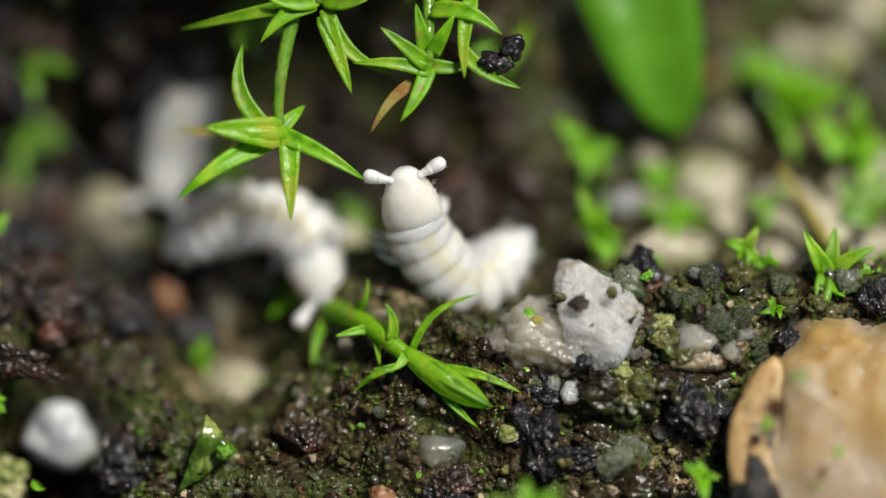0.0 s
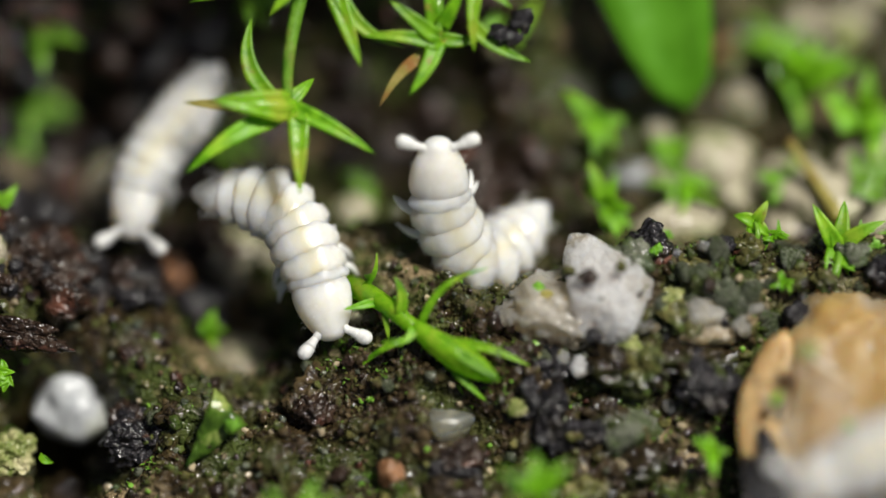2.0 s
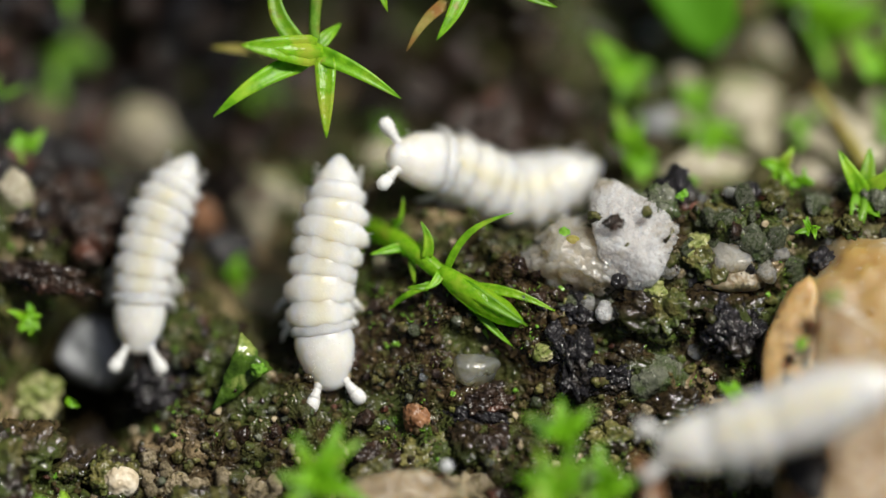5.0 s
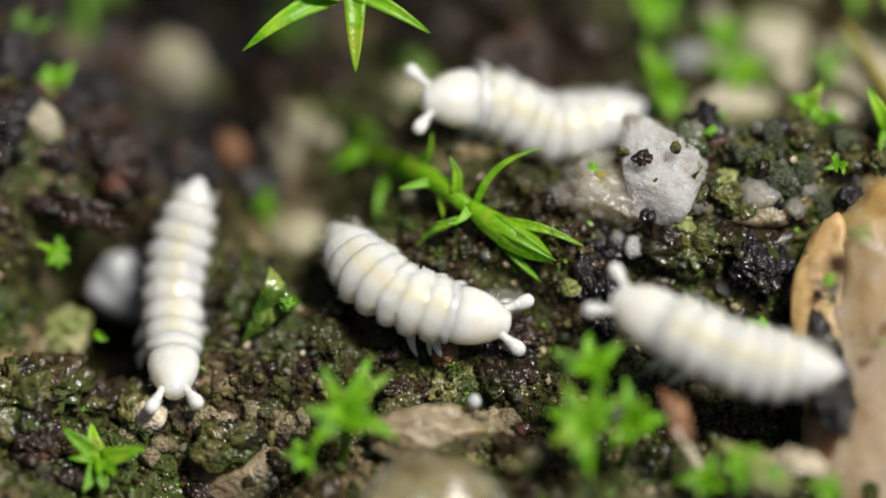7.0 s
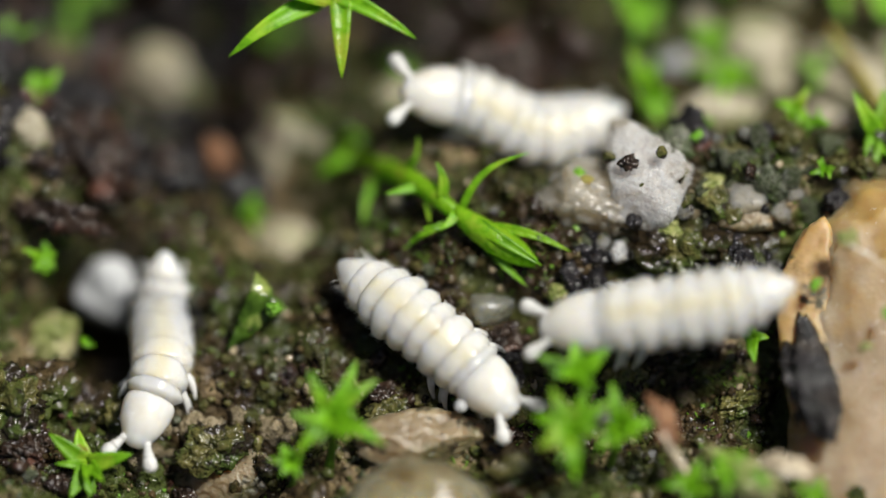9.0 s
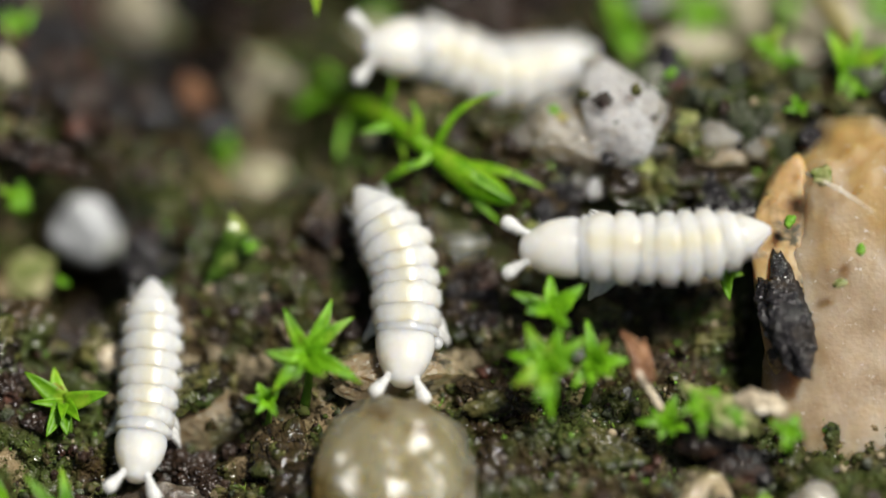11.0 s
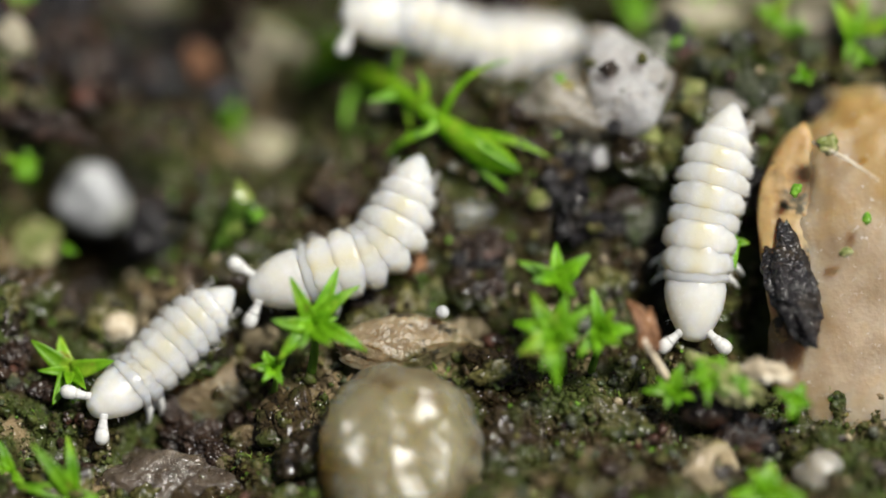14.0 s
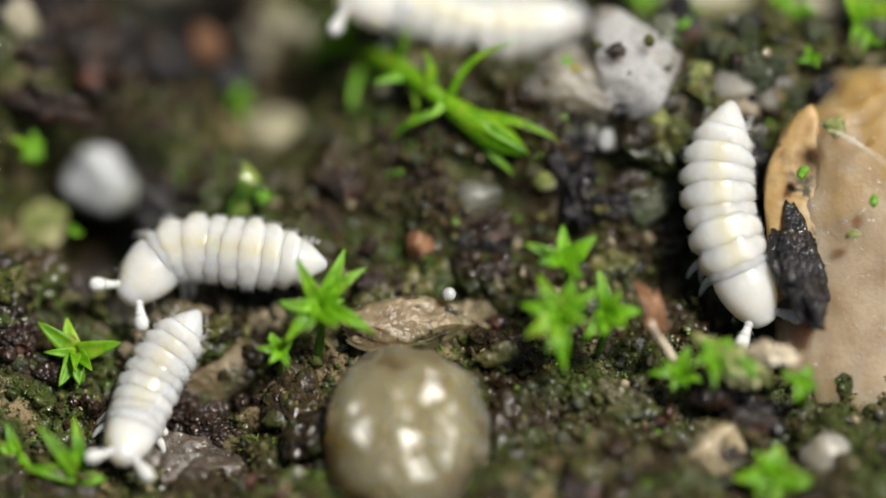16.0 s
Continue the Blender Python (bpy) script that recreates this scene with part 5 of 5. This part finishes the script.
REAR_WAY = (
    (0, (-2.136, 1.238, -1.078), (-2.047, 1.600, -1.001), (-1.958, 2.004, -0.904), (-1.891, 2.388, -0.817)),
    (0.5, (-2.256, 1.085, -1.039), (-2.122, 1.447, -0.962), (-1.943, 1.892, -0.847), (-1.854, 2.316, -0.741)),
    (1, (-2.443, 0.946, -0.938), (-2.206, 1.357, -0.838), (-1.960, 1.801, -0.723), (-1.825, 2.225, -0.618)),
    (1.5, (-2.439, 0.733, -0.817), (-2.185, 1.223, -0.717), (-1.962, 1.680, -0.633), (-1.783, 2.138, -0.548)),
    (2, (-2.434, 0.485, -0.712), (-2.346, 0.989, -0.624), (-2.043, 1.432, -0.564), (-1.730, 1.897, -0.495)),
    (2.5, (-2.445, 0.266, -0.626), (-2.425, 0.766, -0.529), (-2.157, 1.226, -0.451), (-1.776, 1.686, -0.372)),
    (3, (-2.335, 0.013, -0.568), (-2.404, 0.555, -0.436), (-2.227, 1.008, -0.346), (-1.959, 1.422, -0.275)),
    (3.5, (-2.337, -0.273, -0.591), (-2.424, 0.228, -0.478), (-2.372, 0.640, -0.408), (-2.127, 1.073, -0.327)),
    (4, (-2.436, -0.409, -0.577), (-2.460, 0.019, -0.488), (-2.381, 0.447, -0.398), (-2.059, 0.835, -0.328)),
    (4.5, (-2.472, -0.796, -0.702), (-2.456, -0.249, -0.521), (-2.398, 0.185, -0.392), (-2.189, 0.659, -0.244)),
    (5, (-2.577, -0.991, -0.771), (-2.547, -0.456, -0.573), (-2.422, 0.010, -0.407), (-2.154, 0.496, -0.232)),
    (5.2, (-2.654, -1.096, -0.820), (-2.565, -0.593, -0.630), (-2.409, -0.089, -0.439), (-2.222, 0.407, -0.252)),
    (7.5, (-2.478, -2.173, -0.578), (-2.519, -1.392, -0.842), (-2.514, -0.856, -0.829), (-2.325, -0.214, -0.508)),
    (8, (-2.602, -2.315, -0.601), (-2.533, -1.620, -0.679), (-2.481, -0.998, -0.857), (-2.232, -0.521, -0.447)),
    (8.5, (-2.690, -2.381, -0.603), (-2.507, -1.778, -0.586), (-2.504, -1.127, -0.939), (-2.402, -0.637, -0.503)),
    (9, (-2.729, -2.436, -0.607), (-2.511, -1.757, -0.594), (-2.511, -1.152, -0.954), (-2.487, -0.665, -0.616)),
    (9.2, (-2.689, -2.466, -0.620), (-2.492, -1.830, -0.568), (-2.502, -1.174, -0.930), (-2.511, -0.663, -0.647)),
    (11.5, (-2.488, -3.347, -0.607), (-2.414, -2.676, -0.690), (-2.371, -2.186, -0.579), (-2.375, -1.598, -0.578)),
    (12, (-2.731, -3.505, -0.490), (-2.538, -2.865, -0.700), (-2.406, -2.361, -0.621), (-2.274, -1.808, -0.518)),
    (12.5, (-3.076, -3.296, -0.455), (-2.695, -2.811, -0.668), (-2.451, -2.344, -0.616), (-2.207, -1.874, -0.513)),
    (13, (-3.125, -3.149, -0.475), (-2.716, -2.845, -0.664), (-2.383, -2.418, -0.635), (-2.094, -1.935, -0.509)),
    (13.5, (-2.992, -3.111, -0.539), (-2.596, -2.684, -0.676), (-2.241, -2.325, -0.604), (-1.884, -1.846, -0.472)),
    (14, (-2.888, -2.878, -0.609), (-2.534, -2.584, -0.666), (-2.178, -2.233, -0.577), (-1.800, -1.913, -0.473)),
    (14.5, (-2.912, -2.846, -0.600), (-2.536, -2.552, -0.660), (-2.248, -2.243, -0.585), (-1.914, -1.852, -0.476)),
    (15, (-2.736, -3.263, -0.592), (-2.562, -2.828, -0.695), (-2.364, -2.461, -0.645), (-1.963, -2.032, -0.510)),
    (15.5, (-2.832, -3.306, -0.546), (-2.593, -2.877, -0.692), (-2.372, -2.525, -0.660), (-1.994, -2.187, -0.542)),
    (16, (-2.708, -3.525, -0.485), (-2.560, -2.971, -0.694), (-2.406, -2.612, -0.679), (-2.118, -2.223, -0.567)),
)
MIDDLE_WAY = (
    (0, (-0.801, 0.132, -0.733), (-1.026, 0.701, -0.571), (-1.521, 0.842, -0.608), (-2.106, 0.617, -0.816)),
    (0.5, (-0.968, -0.157, -0.713), (-1.035, 0.497, -0.526), (-1.507, 0.746, -0.528), (-2.159, 0.588, -0.719)),
    (1, (-0.918, -0.331, -0.618), (-1.053, 0.328, -0.443), (-1.457, 0.642, -0.429), (-2.086, 0.653, -0.556)),
    (1.5, (-0.809, -0.481, -0.511), (-1.011, 0.122, -0.377), (-1.303, 0.584, -0.309), (-1.954, 0.701, -0.401)),
    (2, (-0.825, -0.527, -0.444), (-1.005, 0.096, -0.301), (-1.274, 0.537, -0.242), (-1.946, 0.695, -0.316)),
    (2.5, (-1.059, -0.668, -0.422), (-1.096, -0.044, -0.278), (-1.119, 0.418, -0.210), (-1.568, 0.799, -0.179)),
    (3, (-1.189, -0.772, -0.448), (-1.145, -0.153, -0.296), (-1.079, 0.304, -0.219), (-1.304, 0.763, -0.141)),
    (3.5, (-1.224, -0.881, -0.477), (-1.135, -0.209, -0.281), (-1.024, 0.282, -0.170), (-1.204, 0.712, -0.087)),
    (4, (-1.113, -1.049, -0.544), (-1.069, -0.395, -0.339), (-1.025, 0.129, -0.194), (-1.182, 0.573, -0.086)),
    (4.5, (-1.164, -1.160, -0.574), (-1.129, -0.520, -0.360), (-1.076, -0.002, -0.203), (-1.032, 0.496, -0.055)),
    (5, (-1.032, -1.362, -0.635), (-1.144, -0.684, -0.400), (-1.033, -0.126, -0.221), (-0.988, 0.411, -0.051)),
    (5.2, (-1.032, -1.354, -0.631), (-1.122, -0.739, -0.418), (-1.042, -0.225, -0.252), (-0.935, 0.350, -0.057)),
    (7.5, (0.242, -1.438, -0.308), (-0.360, -1.432, -0.322), (-0.860, -1.282, -0.327), (-1.290, -0.760, -0.560)),
    (8, (0.273, -1.810, -0.365), (-0.217, -1.574, -0.345), (-0.708, -1.296, -0.312), (-1.292, -0.726, -0.537)),
    (8.5, (0.416, -2.203, -0.347), (-0.029, -1.732, -0.362), (-0.498, -1.407, -0.322), (-1.079, -1.003, -0.348)),
    (9, (0.281, -2.211, -0.347), (-0.120, -1.762, -0.366), (-0.522, -1.413, -0.325), (-1.105, -0.899, -0.376)),
    (9.2, (0.232, -2.070, -0.361), (-0.170, -1.633, -0.353), (-0.572, -1.311, -0.305), (-1.110, -0.824, -0.403)),
    (11.5, (-0.512, -2.528, -0.309), (-0.402, -1.936, -0.373), (-0.402, -1.419, -0.320), (-0.694, -0.864, -0.242)),
    (12, (-0.591, -2.340, -0.341), (-0.346, -1.787, -0.371), (-0.302, -1.285, -0.283), (-0.369, -0.689, -0.131)),
    (12.5, (-0.771, -2.108, -0.375), (-0.458, -1.624, -0.359), (-0.324, -1.135, -0.242), (-0.472, -0.494, -0.134)),
    (13, (-0.907, -1.890, -0.391), (-0.460, -1.611, -0.357), (-0.259, -1.169, -0.247), (-0.550, -0.586, -0.173)),
    (13.5, (-1.303, -1.680, -0.405), (-0.767, -1.599, -0.367), (-0.387, -1.291, -0.289), (-0.544, -0.724, -0.184)),
    (14, (-1.666, -1.920, -0.458), (-1.085, -1.776, -0.397), (-0.595, -1.551, -0.353), (-0.305, -0.876, -0.165)),
    (14.5, (-1.914, -1.806, -0.470), (-1.356, -1.757, -0.415), (-0.731, -1.655, -0.371), (-0.062, -1.305, -0.279)),
    (15, (-2.300, -1.732, -0.524), (-1.651, -1.700, -0.433), (-1.026, -1.695, -0.389), (-0.290, -1.568, -0.346)),
    (15.5, (-2.440, -2.120, -0.560), (-2.290, -1.820, -0.500), (-1.620, -1.640, -0.420), (-0.790, -1.746, -0.381)),
    (16, (-2.700, -2.100, -0.558), (-2.300, -1.715, -0.520), (-1.762, -1.763, -0.449), (-1.114, -1.881, -0.403)),
)
UPPER_WAY = (
    (0, (-0.195, 0.779, 0.418), (-0.061, 0.428, -0.095), (0.320, 0.237, -0.533), (0.815, 0.738, -0.649)),
    (0.5, (-0.005, 0.791, 0.424), (-0.005, 0.400, -0.108), (0.286, 0.169, -0.565), (0.848, 0.730, -0.653)),
    (1, (-0.000, 0.826, 0.440), (0.022, 0.455, -0.082), (0.336, 0.184, -0.558), (0.875, 0.744, -0.646)),
    (1.5, (0.084, 0.824, 0.439), (0.084, 0.433, -0.092), (0.353, 0.202, -0.549), (0.870, 0.763, -0.637)),
    (2, (0.001, 0.811, 0.433), (0.045, 0.420, -0.098), (0.359, 0.210, -0.546), (0.875, 0.750, -0.643)),
    (2.5, (-0.008, 0.820, 0.437), (0.045, 0.436, -0.091), (0.360, 0.184, -0.558), (0.877, 0.746, -0.645)),
    (3, (-0.005, 0.793, 0.370), (0.062, 0.415, -0.138), (0.376, 0.197, -0.570), (0.871, 0.731, -0.652)),
    (3.5, (-0.509, 0.551, 0.202), (-0.018, 0.436, -0.183), (0.386, 0.279, -0.587), (0.903, 0.772, -0.688)),
    (4, (-0.541, 0.418, 0.085), (-0.086, 0.424, -0.244), (0.340, 0.328, -0.620), (0.926, 0.801, -0.730)),
    (4.5, (-0.584, 0.347, 0.052), (-0.092, 0.373, -0.267), (0.356, 0.358, -0.605), (0.919, 0.791, -0.735)),
    (5, (-0.585, 0.360, 0.058), (-0.094, 0.400, -0.237), (0.444, 0.337, -0.579), (1.075, 0.660, -0.740)),
    (5.2, (-0.586, 0.389, 0.071), (-0.094, 0.387, -0.242), (0.444, 0.345, -0.575), (1.074, 0.668, -0.737)),
    (7.5, (-0.563, 0.323, -0.070), (-0.026, 0.408, -0.251), (0.535, 0.289, -0.527), (1.233, 0.557, -0.623)),
    (8, (-0.509, 0.338, -0.063), (0.006, 0.402, -0.254), (0.544, 0.304, -0.520), (1.264, 0.572, -0.616)),
    (8.5, (-0.566, 0.321, 0.039), (-0.052, 0.379, -0.191), (0.531, 0.275, -0.497), (1.116, 0.597, -0.604)),
    (9, (-0.614, 0.439, -0.016), (-0.076, 0.443, -0.235), (0.507, 0.304, -0.520), (1.160, 0.572, -0.616)),
    (9.2, (-0.618, 0.430, -0.020), (-0.081, 0.433, -0.239), (0.503, 0.294, -0.525), (1.156, 0.562, -0.620)),
    (11.5, (-0.740, 0.278, -0.091), (-0.201, 0.363, -0.272), (0.429, 0.264, -0.539), (1.151, 0.553, -0.625)),
    (12, (-0.730, 0.303, -0.080), (-0.100, 0.347, -0.280), (0.486, 0.227, -0.556), (1.118, 0.516, -0.642)),
    (12.5, (-0.730, 0.239, -0.109), (-0.122, 0.303, -0.300), (0.419, 0.183, -0.577), (1.097, 0.452, -0.672)),
    (13, (-0.686, 0.330, -0.067), (-0.102, 0.374, -0.267), (0.438, 0.234, -0.553), (1.070, 0.421, -0.687)),
    (13.5, (-0.949, 0.333, -0.065), (-0.322, 0.418, -0.247), (0.308, 0.217, -0.561), (1.029, 0.424, -0.685)),
    (14, (-0.955, 0.315, -0.074), (-0.373, 0.359, -0.274), (0.255, 0.240, -0.550), (1.020, 0.427, -0.684)),
    (14.5, (-1.003, 0.283, -0.089), (-0.421, 0.327, -0.289), (0.207, 0.269, -0.537), (1.017, 0.455, -0.670)),
    (15, (-1.030, 0.283, -0.089), (-0.448, 0.327, -0.289), (0.180, 0.269, -0.537), (1.012, 0.496, -0.651)),
    (15.5, (-1.017, 0.305, -0.079), (-0.435, 0.328, -0.288), (0.171, 0.291, -0.526), (1.003, 0.478, -0.660)),
    (16, (-1.052, 0.325, -0.069), (-0.471, 0.329, -0.288), (0.157, 0.271, -0.536), (0.989, 0.417, -0.688)),
)
LOWER_WAY = (
    (0, (3.897, -2.305, 0.525), (4.470, -2.139, 0.694), (5.041, -1.933, 0.882), (5.612, -1.728, 1.070)),
    (0.5, (3.552, -2.251, 0.550), (4.124, -2.085, 0.720), (4.695, -1.879, 0.907), (5.310, -1.714, 1.076)),
    (1, (3.026, -2.137, 0.604), (3.599, -1.951, 0.782), (4.171, -1.745, 0.970), (4.830, -1.620, 1.120)),
    (1.5, (2.888, -2.258, 0.547), (3.438, -2.072, 0.726), (4.010, -1.866, 0.913), (4.669, -1.721, 1.073)),
    (2, (2.760, -2.298, 0.528), (3.332, -2.124, 0.701), (3.904, -1.899, 0.898), (4.563, -1.753, 1.058)),
    (2.5, (2.611, -2.310, 0.523), (3.185, -2.112, 0.707), (3.757, -1.906, 0.895), (4.418, -1.740, 1.064)),
    (3, (2.494, -2.353, 0.503), (3.068, -2.147, 0.691), (3.640, -1.921, 0.888), (4.323, -1.755, 1.057)),
    (3.5, (2.392, -2.332, 0.513), (2.965, -2.126, 0.701), (3.537, -1.900, 0.898), (4.219, -1.754, 1.058)),
    (4, (2.039, -2.285, 0.479), (2.613, -2.118, 0.649), (3.186, -1.913, 0.837), (3.847, -1.767, 0.997)),
    (4.5, (1.834, -2.233, 0.393), (2.386, -2.154, 0.540), (3.003, -1.975, 0.734), (3.664, -1.796, 0.928)),
    (5, (1.525, -2.280, 0.261), (2.121, -2.221, 0.399), (2.739, -2.061, 0.584), (3.401, -1.882, 0.777)),
    (5.2, (1.414, -2.272, 0.210), (2.011, -2.212, 0.348), (2.629, -2.073, 0.523), (3.269, -1.914, 0.707)),
    (7.5, (0.909, -1.371, 0.188), (1.375, -1.687, 0.133), (1.952, -2.004, 0.077), (2.661, -2.139, 0.106)),
    (8, (0.584, -1.638, 0.064), (1.206, -1.672, 0.140), (1.872, -1.808, 0.169), (2.604, -1.842, 0.244)),
    (8.5, (0.527, -1.673, 0.047), (1.193, -1.667, 0.142), (1.859, -1.702, 0.218), (2.591, -1.736, 0.294)),
    (9, (0.481, -1.659, 0.054), (1.170, -1.613, 0.167), (1.836, -1.567, 0.281), (2.502, -1.440, 0.432)),
    (9.2, (0.476, -1.749, 0.012), (1.121, -1.622, 0.163), (1.788, -1.536, 0.295), (2.391, -1.369, 0.465)),
    (11.5, (0.536, -1.542, 0.219), (1.139, -1.555, 0.194), (1.808, -1.569, 0.170), (2.522, -1.440, 0.211)),
    (12, (0.704, -1.539, 0.220), (1.330, -1.552, 0.196), (1.955, -1.525, 0.190), (2.572, -1.288, 0.282)),
    (12.5, (0.906, -1.644, 0.171), (1.487, -1.596, 0.175), (2.069, -1.407, 0.245), (2.538, -0.995, 0.419)),
    (13, (1.170, -1.956, 0.026), (1.683, -1.645, 0.152), (2.130, -1.355, 0.269), (2.598, -0.944, 0.442)),
    (13.5, (1.755, -2.251, -0.333), (1.868, -1.684, -0.179), (2.137, -1.117, -0.024), (2.496, -0.549, 0.130)),
    (14, (1.857, -2.367, -0.387), (1.880, -1.761, -0.214), (1.993, -1.194, -0.060), (2.173, -0.566, 0.122)),
    (14.5, (2.009, -2.318, -0.364), (1.966, -1.691, -0.182), (2.057, -1.125, -0.028), (2.259, -0.517, 0.145)),
    (15, (2.093, -2.378, -0.392), (1.983, -1.732, -0.201), (2.029, -1.165, -0.047), (2.254, -0.557, 0.126)),
    (15.5, (2.263, -2.337, -0.372), (2.041, -1.750, -0.209), (2.020, -1.184, -0.055), (2.155, -0.556, 0.127)),
    (16, (2.359, -2.375, -0.390), (2.071, -1.769, -0.218), (1.984, -1.243, -0.083), (2.097, -0.676, 0.071)),
)


SLIM = springtail("slim white springtail with ringed body walking on soil", 1.72, 0.23, 11)
PLUMP = springtail("plump white springtail with segmented bending body and clubbed antennae", 1.95, 0.262, 12)
CURLED = springtail("plump cream-white springtail with curled back among moss", 1.95, 0.265, 13, 58)
STOUT = springtail("stout bright white springtail with scalloped sides beside pale stone", 2.05, 0.272, 14)


def motions():
    crawl(SLIM, REAR_WAY)
    crawl(PLUMP, MIDDLE_WAY)
    crawl(CURLED, UPPER_WAY)
    crawl(STOUT, LOWER_WAY)


motions()
